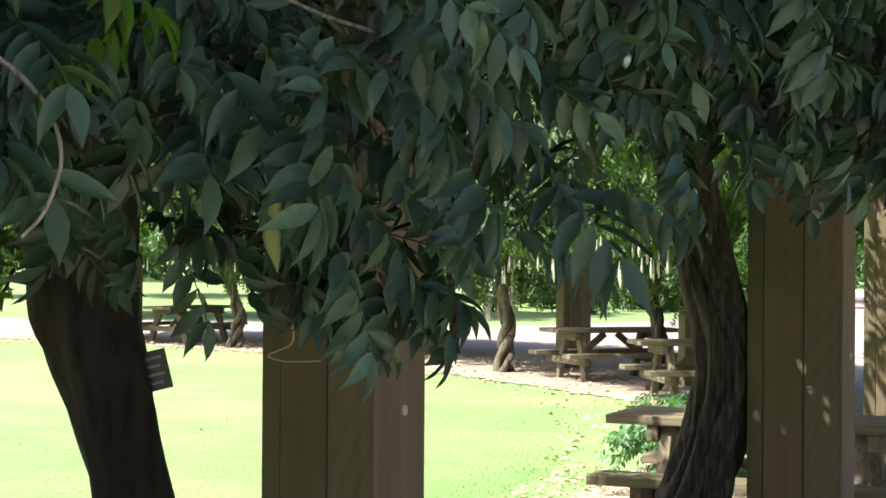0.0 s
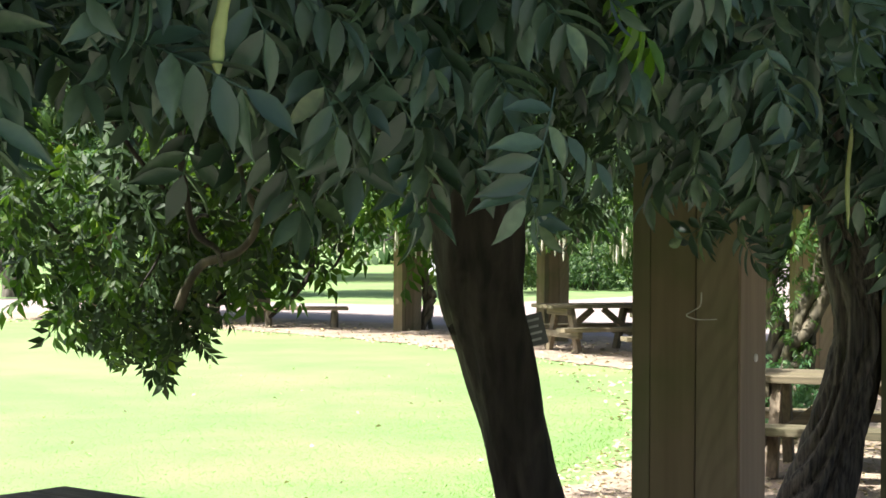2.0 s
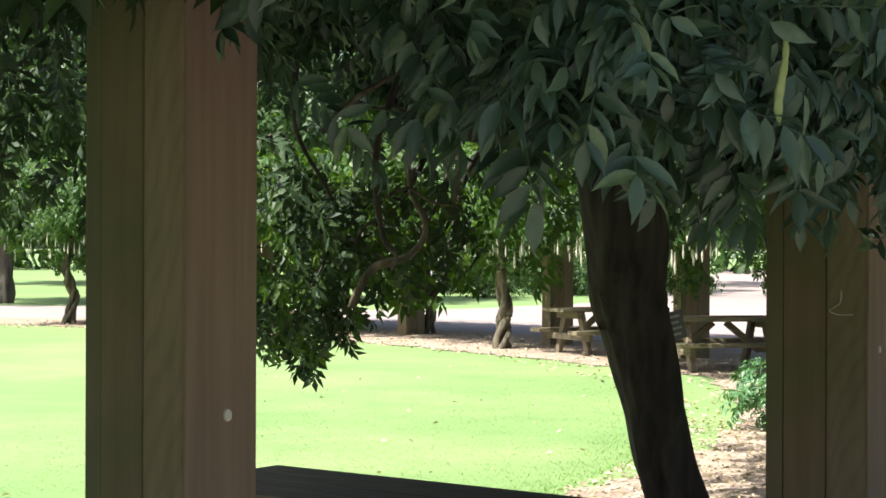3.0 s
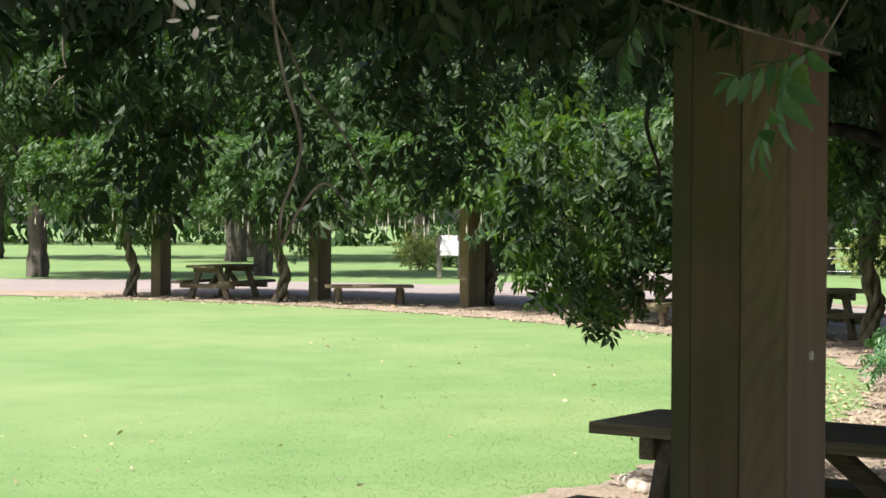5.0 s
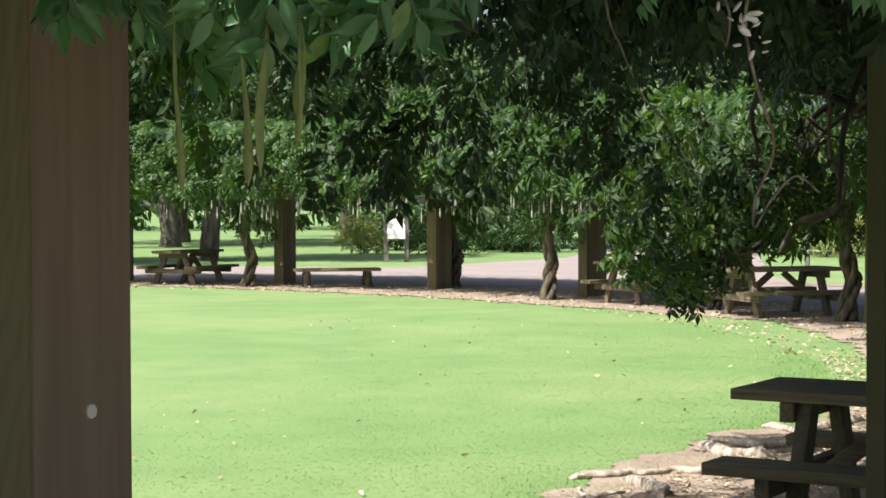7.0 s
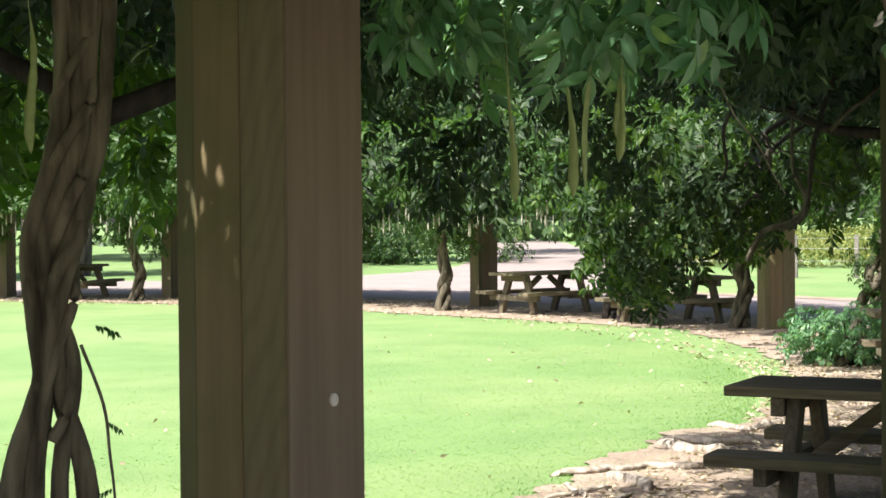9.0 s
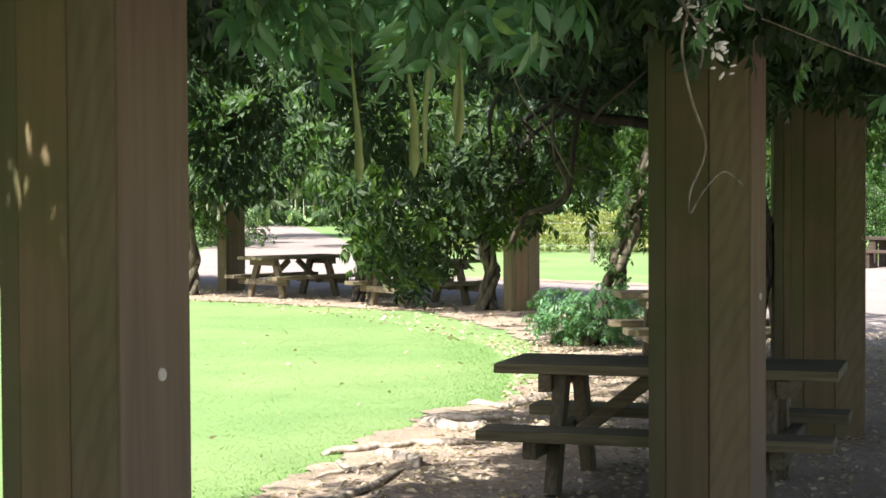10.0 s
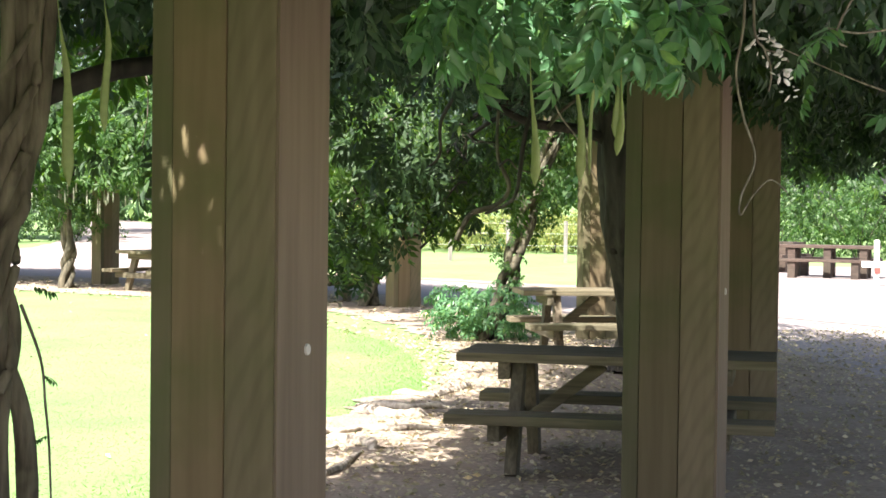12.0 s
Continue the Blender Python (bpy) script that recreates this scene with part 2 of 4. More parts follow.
def box(bm, size, m, bevel=0.008, rough=0.0, cuts=0):
    """A bevelled block of that size, centred on the pose m."""
    made = bmesh.ops.create_cube(bm, size=1.0, matrix=m @ Matrix.Diagonal((*size, 1)))
    vs = made["verts"]
    if bevel:
        es = list({e for v in vs for e in v.link_edges})
        out = bmesh.ops.bevel(bm, geom=es, offset=bevel, segments=2, affect="EDGES", profile=0.6)
        vs = list({v for f in out["faces"] for v in f.verts} | {v for v in vs if v.is_valid})
    if rough:
        for v in vs:
            v.co += Vector(noise.noise_vector(v.co * 3.0)) * rough
    return bm


def slab(name, size, m, mat, parent, label="", bevel=0.008, rough=0.002):
    return part(name, box(bmesh.new(), size, m, bevel, rough), mat, parent, label)


def tube_arrays(points, radii, sides=8, gnarl=0.0, seed=0.0):
    """Rings round a smooth line through the points."""
    pts = [Vector(p) for p in points]
    dense, rad = [], []
    for i in range(len(pts) - 1):
        p0, p1, p2, p3 = pts[max(i - 1, 0)], pts[i], pts[i + 1], pts[min(i + 2, len(pts) - 1)]
        for k in range(6):
            u = k / 6.0
            dense.append(0.5 * ((2 * p1) + (p2 - p0) * u + (2 * p0 - 5 * p1 + 4 * p2 - p3) * u * u + (3 * p1 - p0 - 3 * p2 + p3) * u ** 3))
            rad.append(radii[i] * (1 - u) + radii[i + 1] * u)
    dense.append(pts[-1]), rad.append(radii[-1])
    vs, fs = [], []
    for i, p in enumerate(dense):
        d = (dense[min(i + 1, len(dense) - 1)] - dense[max(i - 1, 0)]).normalized()
        side = d.cross(Vector((0.31, 0.17, 0.93)) if abs(d.z) < 0.9 else Vector((1, 0.1, 0))).normalized()
        up = d.cross(side)
        for k in range(sides):
            a = 2 * math.pi * k / sides
            q = math.cos(a) * side + math.sin(a) * up
            g = 1.0 + gnarl * (noise.noise(Vector((q.x * 2 + seed, q.y * 2 + p.z * 2.5, q.z * 2 + seed))) + 0.6 * noise.noise(Vector((q.x * 5, q.y * 5 + seed, p.z * 1.2))))
            vs.append(p + q * rad[i] * g)
    for i in range(len(dense) - 1):
        for k in range(sides):
            a, b = i * sides + k, i * sides + (k + 1) % sides
            fs.append((a, b, b + sides, a + sides))
    return vs, fs


def tube(name, points, radii, mat, parent=None, sides=8, gnarl=0.0, seed=0.0, label=""):
    vs, fs = tube_arrays(points, radii, sides, gnarl, seed)
    return mesh_object(name, [tuple(v) for v in vs], fs, mat, parent, label, True)


def thing(name, m, label, category, group="", kind=""):
    ob = new(name)
    ob.empty_display_size = 0.2
    ob.matrix_world = m
    return tagged(ob, label, category, group, kind)


# ---- leaves ----
def leaflet(length, width, fine):
    """One folded, pointed leaflet along +x, drooping at its tip."""
    if fine == 2:
        v, f = [(0, 0, 0)], []
        for x, w, d in ((0.18, 0.34, 0.0), (0.42, 0.5, -0.02), (0.68, 0.36, -0.07), (0.85, 0.15, -0.14)):
            v += [(x, w, d + 0.035), (x, 0, d - 0.03), (x, -w, d + 0.035)]
        v.append((1.0, 0, -0.23))
        f += [(0, 2, 1), (0, 3, 2)]
        for k in (1, 4, 7):
            f += [(k, k + 1, k + 4), (k, k + 4, k + 3), (k + 1, k + 2, k + 5), (k + 1, k + 5, k + 4)]
        f += [(10, 11, 13), (11, 12, 13)]
    elif fine == 1:
        v = [(0, 0, 0), (0.45, 0.5, 0.03), (0.45, -0.5, 0.03), (0.5, 0, -0.06), (1.0, 0, -0.22)]
        f = [(0, 3, 1), (0, 2, 3), (1, 3, 4), (2, 4, 3)]
    else:
        v = [(0, 0, 0), (0.45, 0.5, 0), (0.45, -0.5, 0), (1.0, 0, -0.15)]
        f = [(0, 2, 1), (1, 2, 3)]
    return np.array(v) * (length, width, length), f


def compound(pairs, fine, seed):
    """A pinnate leaf, one unit long along +x: a thin rachis, pairs of leaflets, one at the tip."""
    r = np.random.default_rng(seed)
    vs, fs = [], []

    def add(v, f):
        off = sum(len(q) for q in vs)
        vs.append(v), fs.extend([tuple(i + off for i in t) for t in f])
    sag = lambda x: -0.22 * x * x
    if fine:
        xs = np.linspace(0, 0.9, 4)
        rv = np.array([(x, s * 0.006, sag(x)) for x in xs for s in (-1, 1)])
        add(rv, [t for i in range(3) for t in ((2 * i, 2 * i + 2, 2 * i + 1), (2 * i + 1, 2 * i + 2, 2 * i + 3))])
    for i in range(pairs):
        x = 0.20 + 0.68 * i / max(pairs - 1, 1)
        for s in (-1, 1):
            ln = (0.34 + 0.07 * math.sin(math.pi * i / pairs)) * r.uniform(0.85, 1.12)
            v, f = leaflet(ln, (0.134 if fine == 2 else 0.150) * r.uniform(0.85, 1.15), fine)
            a = s * radians(r.uniform(48, 68))
            dip = radians(r.uniform(4, 62))
            m = np.array(Matrix.Rotation(a, 3, "Z") @ Matrix.Rotation(dip, 3, "Y") @ Matrix.Rotation(r.uniform(-0.75, 0.75), 3, "X"))
            add(v @ m.T + (x, 0, sag(x)), f)
    v, f = leaflet(0.37, 0.145, fine)
    m = np.array(Matrix.Rotation(radians(38), 3, "Y"))
    add(v @ m.T + (0.9, 0, sag(0.9)), f)
    return np.concatenate(vs), np.array(fs)


FINE = [compound(6, 2, s) for s in range(5)]
MEDIUM = [compound(5, 1, s + 10) for s in range(4)]
COARSE = [compound(4, 0, s + 20) for s in range(4)]


# small gaps in the leaf roof through which the sun reaches a pillar and the soil
SUN_WAY = np.array((_ce * math.cos(radians(SUN_AZ)), _ce * math.sin(radians(SUN_AZ)), math.sin(radians(SUN_ELEV))))
SUN_GAPS = (((-4.05, -0.10, 2.22), 0.17), ((-4.15, -0.33, 2.2), 0.16), ((-3.95, 0.1, 2.2), 0.14), ((-3.735, 0.995, 1.76), 0.046), ((-3.765, 0.905, 1.72), 0.044), ((2.0, 1.75, 0.0), 0.12), ((1.3, 1.5, 0.0), 0.09), ((2.9, 1.9, 0.0), 0.12), ((1.85, 0.3, 0.7), 0.07), ((8.7, 1.9, 0.7), 0.34), ((9.2, 2.0, 0.7), 0.34), ((8.9, 1.5, 0.4), 0.30), ((9.6, 2.3, 0.7), 0.30))


def leaf_cloud(templates, pos, heading, droop, size):
    """Vertices and triangles of many leaves; heading and droop in radians."""
    pos, n = np.asarray(pos, dtype=float), len(pos)
    heading, droop, size = (np.broadcast_to(np.asarray(q, dtype=float), n) for q in (heading, droop, size))
    clear = np.ones(n, dtype=bool)
    for spot, width in SUN_GAPS:
        for u in (0.0, 0.5, 0.95):
            out = pos + (u * size)[:, None] * np.stack([np.cos(heading) * np.cos(droop), np.sin(heading) * np.cos(droop), -np.sin(droop)], 1) - np.array(spot)
            along = out @ SUN_WAY
            clear &= (np.linalg.norm(out - along[:, None] * SUN_WAY, axis=1) > width + 0.06 * size) | (along < 0.05)
    pos, heading, droop, size, n = pos[clear], heading[clear], droop[clear], size[clear], int(clear.sum())
    roll = rng.normal(0, 0.65, n)
    ch, sh, cd, sd = np.cos(heading), np.sin(heading), np.cos(droop), np.sin(droop)
    fx = np.stack([ch * cd, sh * cd, -sd], 1)
    side = np.stack([-sh, ch, np.zeros(n)], 1)
    up = np.cross(fx, side)
    s2 = side * np.cos(roll)[:, None] + up * np.sin(roll)[:, None]
    u2 = np.cross(fx, s2)
    allv, allf, off = [], [], 0
    pick = rng.integers(0, len(templates), n)
    for k, (tv, tf) in enumerate(templates):
        i = np.where(pick == k)[0]
        if not len(i):
            continue
        sz = size[i][:, None, None]
        v = pos[i][:, None, :] + sz * (tv[None, :, 0, None] * fx[i][:, None, :] + tv[None, :, 1, None] * s2[i][:, None, :] + tv[None, :, 2, None] * u2[i][:, None, :])
        f = tf[None] + (np.arange(len(i)) * len(tv))[:, None, None] + off
        allv.append(v.reshape(-1, 3)), allf.append(f.reshape(-1, 3))
        off += len(i) * len(tv)
    return np.concatenate(allv), np.concatenate(allf)


def joined(clouds):
    vs, fs, off = [], [], 0
    for v, f in clouds:
        vs.append(v), fs.append(f + off)
        off += len(v)
    return np.concatenate(vs), np.concatenate(fs)


def around(r, ang, z):
    a = np.radians(ang)
    return np.stack([CX + r * np.cos(a), CY + r * np.sin(a), z], 1)


def wobble(x, seed):
    return (np.sin(x * 2.9 + seed) + 0.7 * np.sin(x * 6.7 + seed * 2.3) + 0.5 * np.sin(x * 13.1 + seed * 4.1)) / 2.2


# low edge of the foliage, metres above ground, by angle round the ring
OUT_A = [-116, -111, -108, -105, -102, -99.4, -98.6, -98, -97.4, -97.0, -96.5, -95.5, -94.7, -94, -93, -92.4, -91.3, -90.7, -90.2, -89.8, -89.2, -88.6, -88, -87.5, -86.9, -86.4, -85, -80, -74, -68, -60]
OUT_Z = [2.5, 2.5, 2.5, 2.5, 2.5, 2.45, 2.28, 1.92, 1.76, 1.80, 1.84, 1.74, 1.68, 1.82, 1.82, 1.82, 1.80, 1.84, 1.78, 1.56, 1.52, 1.60, 1.86, 2.10, 2.10, 1.88, 1.88, 1.88, 1.92, 2.0, 2.1]
IN_A = [-116, -108, -103.6, -102.8, -102, -100.5, -98, -94.5, -92, -90, -86, -82, -79, -74, -66, -60, -54, -48, -36, -24, -12, 0, 12, 24, 36]
IN_Z = [1.95, 1.9, 1.75, 1.42, 1.62, 1.60, 1.78, 1.60, 1.55, 1.62, 1.45, 1.5, 1.75, 1.8, 1.8, 1.9, 2.0, 2.0, 1.92, 1.95, 2.0, 1.95, 1.95, 1.95, 1.9]


def canopy(a0, a1, roof, skirt_out, skirt_in, templates, size, seed, above=None, inner=None, lift=0.0, seal=1.2, seal_r=16.9):
    """Leaves of one stretch of the ring: a roof and an uneven hanging edge on each side."""
    clouds = []
    n = roof
    ang, r = rng.uniform(a0, a1, n), rng.uniform(16.7, 20.9, n)
    z = rng.uniform(2.5, 3.15, n) + lift + 0.12 * wobble(ang, seed) - 0.03 * (r - 18.8) ** 2
    clouds.append(leaf_cloud(above or templates, around(r, ang, z), rng.uniform(0, 6.283, n), rng.normal(0.35, 0.35, n), size * rng.uniform(0.75, 1.2, n)))
    n = int(roof * seal)
    ang, r = rng.uniform(a0, a1, n), rng.uniform(seal_r, 21.25, n)
    z = rng.uniform(2.95, 3.45, n) + lift - 0.03 * (r - 18.8) ** 2
    clouds.append(leaf_cloud(COARSE, around(r, ang, z), rng.uniform(0, 6.283, n), rng.normal(0.1, 0.25, n), 0.5 * rng.uniform(0.8, 1.2, n)))
    for n, base, at_a, at_z, face in ((skirt_out, 20.75, OUT_A, OUT_Z, 0.0), (skirt_in, 16.75, IN_A, IN_Z, math.pi)):
        # leaves hang in sprays with darker hollows between them
        m = max(n // 11, 1)
        own = rng.integers(0, m, n)
        mid = rng.uniform(a0, a1, m)
        ang = mid[own] + rng.normal(0, 7.0 / base, n)
        low = np.interp(ang, at_a, at_z) + 0.10 * wobble(ang * 1.7, seed)
        u = np.clip((rng.uniform(0, 1, m) ** 1.35)[own] + rng.normal(0, 0.10, n), 0, 1)
        z = low + 0.15 + u * np.maximum(2.9 + lift - low, 0.35)
        r = base + np.clip(rng.normal(0, 0.32, m), -0.6, 0.38)[own] + rng.normal(0, 0.08, n) + (0.12 if face == 0 else -0.12) * wobble(ang, seed + 3)
        head = np.radians(ang) + face + rng.normal(0, 0.7, m)[own] + rng.normal(0, 0.6, n)
        clouds.append(leaf_cloud(inner if face and inner else templates, around(r, ang, z), head, rng.normal(0.58, 0.32, n), size * rng.uniform(0.75, 1.2, n)))
    return clouds


def clump(centre, radii, n, templates, size, droop=0.7, flat=False):
    """A spray of leaves filling a lobe, thickest at its skin."""
    d = rng.normal(0, 1, (n, 3))
    d /= np.linalg.norm(d, axis=1)[:, None]
    k = rng.uniform(0.25, 1.0, n) ** 0.5
    p = np.array(centre) + d * k[:, None] * np.array(radii)
    head = np.arctan2(d[:, 1], d[:, 0]) + rng.normal(0, 0.7, n)
    return leaf_cloud(templates, p, head, rng.normal(droop, 0.35, n), size * rng.uniform(0.75, 1.2, n))


# ---- ground ----
EDGE_A = [-150, -100, -96, -88, -81, -79, -62, -45, -40, -34, -22, -5, 12, 28, 60]
EDGE_R = [16.2, 16.3, 16.25, 15.85, 15.9, 16.3, 16.8, 17.3, 17.6, 17.0, 16.4, 16.45, 16.9, 17.6, 17.6]


OUTER_A = [-150, -60, -42, -34, -27, -16, 0, 14, 60]
OUTER_R = [27.2, 27.2, 27.0, 26.2, 25.0, 25.4, 27.0, 28.3, 28.0]


def strip(name, near, far, z, mat, label, category):
    """A ground sheet between two edges with as many points each, softened and slightly ragged."""
    a, b = ([Vector((*p, z)) for p in e] for e in (near, far))
    vs, fs, n = [], [], 12 * (len(a) - 1)
    for i in range(n + 1):
        u = i / 12
        j = min(int(u), len(a) - 2)
        p, q = a[j].lerp(a[j + 1], u - j), b[j].lerp(b[j + 1], u - j)
        wob = 0.18 * float(wobble(np.array(i * 0.31), 4.0))
        for k in range(7):
            c = p.lerp(q, k / 6)
            c += (q - p).normalized() * (wob if k == 6 else -wob if k == 0 else 0)
            vs.append(tuple(c))
    for i in range(n):
        for k in range(6):
            c = i * 7 + k
            fs.append((c, c + 1, c + 8, c + 7))
    return tagged(mesh_object(name, vs, fs, mat, None, "", True), label, category, "", "structure")


def disc(name, r0, r1, a0, a1, steps, rings, z, mat, edge_in=0.0, edge_out=0.0, seed=0.0, rise=0.0):
    vs, fs = [], []
    for i in range(steps + 1):
        a = a0 + (a1 - a0) * i / steps
        lo = (r0 if r0 != 16.15 else float(np.interp(a, EDGE_A, EDGE_R))) + edge_in * float(wobble(np.array(a * 0.35), seed)) + edge_in * 0.45 * float(wobble(np.array(a * 1.1), seed + 1))
        hi = (r1 if r1 != 27.2 else float(np.interp(a, OUTER_A, OUTER_R))) + edge_out * float(wobble(np.array(a * 0.7), seed + 2))
        for k in range(rings + 1):
            r = lo + (hi - lo) * k / rings
            p = polar(r, a, z)
            if rise:
                p.z += rise * noise.noise(Vector((p.x * 0.6, p.y * 0.6, seed))) * math.sin(math.pi * k / rings)
            vs.append(tuple(p))
    for i in range(steps):
        for k in range(rings):
            a = i * (rings + 1) + k
            fs.append((a, a + 1, a + rings + 2, a + rings + 1))
    return mesh_object(name, vs, fs, mat, None, "", True)


ground_vs = [(CX, CY, 0.0)]
for r in (6, 12, 16, 20, 30, 50, 90, 180, 400, 900):
    for k in range(96):
        ground_vs.append(tuple(polar(r, k * 3.75, 0.0)))
gbm = bmesh.new()
gv = [gbm.verts.new(v) for v in ground_vs]
for k in range(96):
    gbm.faces.new((gv[0], gv[1 + k], gv[1 + (k + 1) % 96]))
    for j in range(9):
        a, b = 1 + j * 96 + k, 1 + j * 96 + (k + 1) % 96
        gbm.faces.new((gv[a], gv[a + 96], gv[b + 96], gv[b]))
ground = tagged(part("ground", gbm, GRASS), "bright green mown lawn and park grass", "lawn", "", "structure")
path = tagged(disc("path", 19.7, 27.2, -150, 60, 210, 8, 0.006, PATHM, 0.12, 0.25, 2.0), "grey worn tarmac path round the pergola", "path", "", "structure")
strip("branch_path", [(27.5, 24.6), (36, 24.8), (40, 25.4), (50, 29.6), (59, 34.4), (114, 64.6)], [(24.5, 11.0), (33, 15.5), (40, 18.8), (52, 24.6), (62, 30.0), (117, 59.5)], 0.010, PATHM, "grey tarmac path leading away across the park", "path")
strip("gravel_apron", [(20.5, 5.2), (27.0, 3.8), (32.5, 3.2), (37.0, 5.0)], [(14.0, -2.0), (24.0, -6.0), (31.0, -8.0), (38.0, -7.0)], 0.014, PATHM, "worn pale gravel beside picnic tables", "path")
verge = tagged(disc("verge", 24.9, 25.7, -40, -14, 120, 3, 0.016, SOIL, 0.15, 0.2, 7.0), "bare tan soil verge between path and grass", "soil", "", "structure")
soil = tagged(disc("soil_bed", 16.15, 20.5, -150, 60, 1680, 14, 0.012, SOIL, 0.12, 0.1, 5.0, 0.008), "trodden brown soil strip under the pergola", "soil", "", "structure")

# ---- pillars: timbers side by side with a facing board ----
PILLAR_H = 2.80
def pillar(ang, index):
    ob = thing("pergola_pillar", Matrix.Translation(polar(RP, ang)) @ Matrix.Rotation(radians(ang), 4, "Z"),
               "square brown built-up timber pergola pillar with board joints", "pillar", "pillars of the pergola")
    return ob


# the first three stand unseen behind the walker, under the added shading foliage
PILLARS = [-144.2, -132.2, -120.0, -108.0, -96.0, -84.0, -72.4, -60.5, -41.8, -29.1, -17.3, -5.0, 7.1, 19.3]
first_pillar = None
for i, ang in enumerate(PILLARS):
    m = Matrix.Translation(polar(RP, ang)) @ Matrix.Rotation(radians(ang), 4, "Z")
    if first_pillar:
        copy_thing(first_pillar, m)
        continue
    # local x points out of the ring, y along it: three timbers stand side by side
    first_pillar = pillar(ang, i)
    for x, w, t, mt in ((-0.186, 0.084, 0.236, PILLAR_MOSSY), (-0.0395, 0.203, 0.242, PILLAR_WOOD), (0.158, 0.184, 0.239, PILLAR_GRAIN)):
        slab("timber", (w, t, PILLAR_H), pose(x, -0.019, PILLAR_H / 2), mt, first_pillar, "", 0.006, 0.0015)
    slab("facing_board", (0.012, 0.236, PILLAR_H), pose(0.2565, -0.019, PILLAR_H / 2), FACING_WOOD, first_pillar, "smoother pinkish brown facing board", 0.003, 0.0008)
    slab("core", (0.44, 0.18, PILLAR_H - 0.02), pose(0.02, -0.019, PILLAR_H / 2), PILLAR_WOOD, first_pillar, "", 0.004, 0)
    bm = bmesh.new()
    bmesh.ops.create_cone(bm, segments=16, radius1=0.0135, radius2=0.0115, depth=0.008, cap_ends=True, matrix=pose(0.2645, 0.0, 1.195, 0, 90, 0) @ Matrix.Diagonal((1.35, 1, 1, 1)))
    part("plug", bm, PLUG, first_pillar, "pale round bolt plug")
    slab("base_plinth", (0.44, 0.18, 0.05), pose(0.02, -0.019, 0.024), STONE, first_pillar, "pale concrete footing", 0.004, 0)

# overhead beams from pillar to pillar
for a0, a1 in zip(PILLARS[:-1], PILLARS[1:]):
    for rr in (RP - 0.28, RP + 0.28):
        p, q = polar(rr, a0, 2.72), polar(rr, a1, 2.72)
        d = q - p
        tagged(slab("pergola_beam", (d.length, 0.09, 0.20), Matrix.Translation((p + q) / 2) @ Matrix.Rotation(math.atan2(d.y, d.x), 4, "Z"), PILLAR_WOOD, None), "brown timber beam spanning two pergola pillars", "beam", "beams of the pergola")


# ---- picnic tables ----
def picnic_table():
    """Long axis x, standing on z = 0."""
    ob = thing("picnic_table", Matrix.Identity(4), "grey weathered plank picnic table with attached benches", "picnic table", "picnic tables round the lawn")
    L = 1.90
    for k in range(4):
        slab("tabletop_plank", (L, 0.168, 0.055), pose(0, -0.264 + 0.176 * k, 0.684), TABLE_WOOD, ob)
    for s in (-1, 1):
        for k in range(2):
            slab("bench_plank", (L, 0.135, 0.06), pose(0, s * (0.515 + 0.143 * k), 0.355), TABLE_WOOD, ob)
    for e in (-1, 1):
        x = e * 0.66
        slab("top_bearer", (0.075, 0.66, 0.10), pose(x, 0, 0.605), CROSS_WOOD, ob)
        slab("seat_bearer", (0.075, 1.34, 0.10), pose(x, 0, 0.274), CROSS_WOOD, ob)
        for s in (-1, 1):
            a = 21.0
            slab("leg", (0.075, 0.125, 0.70), pose(x - e * 0.078, s * 0.345, 0.318, s * a, 0, 0), LEG_WOOD, ob)
        slab("brace", (0.62, 0.075, 0.085), pose(e * 0.34, 0, 0.44, 0, e * 38, 0), TABLE_WOOD, ob)
    return ob


table = picnic_table()
table.matrix_world = pose(1.829, 0.552, 0.012, 0, 0, 93.5)
tagged(table, "dark grey-green weathered picnic table with attached benches on soil")
for r, ang, turn in ((18.33, -67.44, 0), (18.25, -35.9, 0), (18.25, -24.7, 0), (18.5, 13.7, 0)):
    copy_thing(table, Matrix.Translation(polar(r, ang, 0.012)) @ Matrix.Rotation(radians(ang + turn), 4, "Z"))


# ---- heavy tables with separate benches beyond the path ----
def trestle(name, label, category, length, width, height, legs):
    ob = thing(name, Matrix.Identity(4), label, category)
    for k in (-1, 0, 1):
        slab("plank", (length, width / 3 - 0.012, 0.07), pose(0, k * width / 3, height - 0.035), TRESTLE_WOOD, ob)
    for x in legs:
        for s in (-1, 1):
            slab("block_leg", (0.17, 0.15, height - 0.07), pose(x, s * (width / 2 - 0.12), (height - 0.07) / 2), TRESTLE_WOOD, ob)
        slab("bearer", (0.12, width - 0.1, 0.08), pose(x, 0, height - 0.112), TRESTLE_WOOD, ob)
    return ob


for x, y, turn in ((30.6, 0.35, 82), (33.6, 2.2, 70)):
    o = trestle("trestle_table", "dark brown heavy timber table beyond the sunlit path", "table", 2.2, 0.75, 0.74, (-0.8, 0.0, 0.8))
    o.matrix_world = pose(x, y, 0.006, 0, 0, turn)
    for s in (-1, 1):
        o = trestle("trestle_bench", "dark brown heavy timber bench beside a table", "bench", 2.1, 0.33, 0.44, (-0.7, 0.7))
        o.matrix_world = pose(x, y, 0.006, 0, 0, turn) @ pose(0, s * 0.72, 0)

# ---- low bench on log legs ----
bench = thing("park_bench", Matrix.Translation((20.26, 19.15, 0.012)) @ Matrix.Rotation(math.atan2(-1.18, 1.265), 4, "Z"), "low backless plank bench on stubby round legs", "bench")
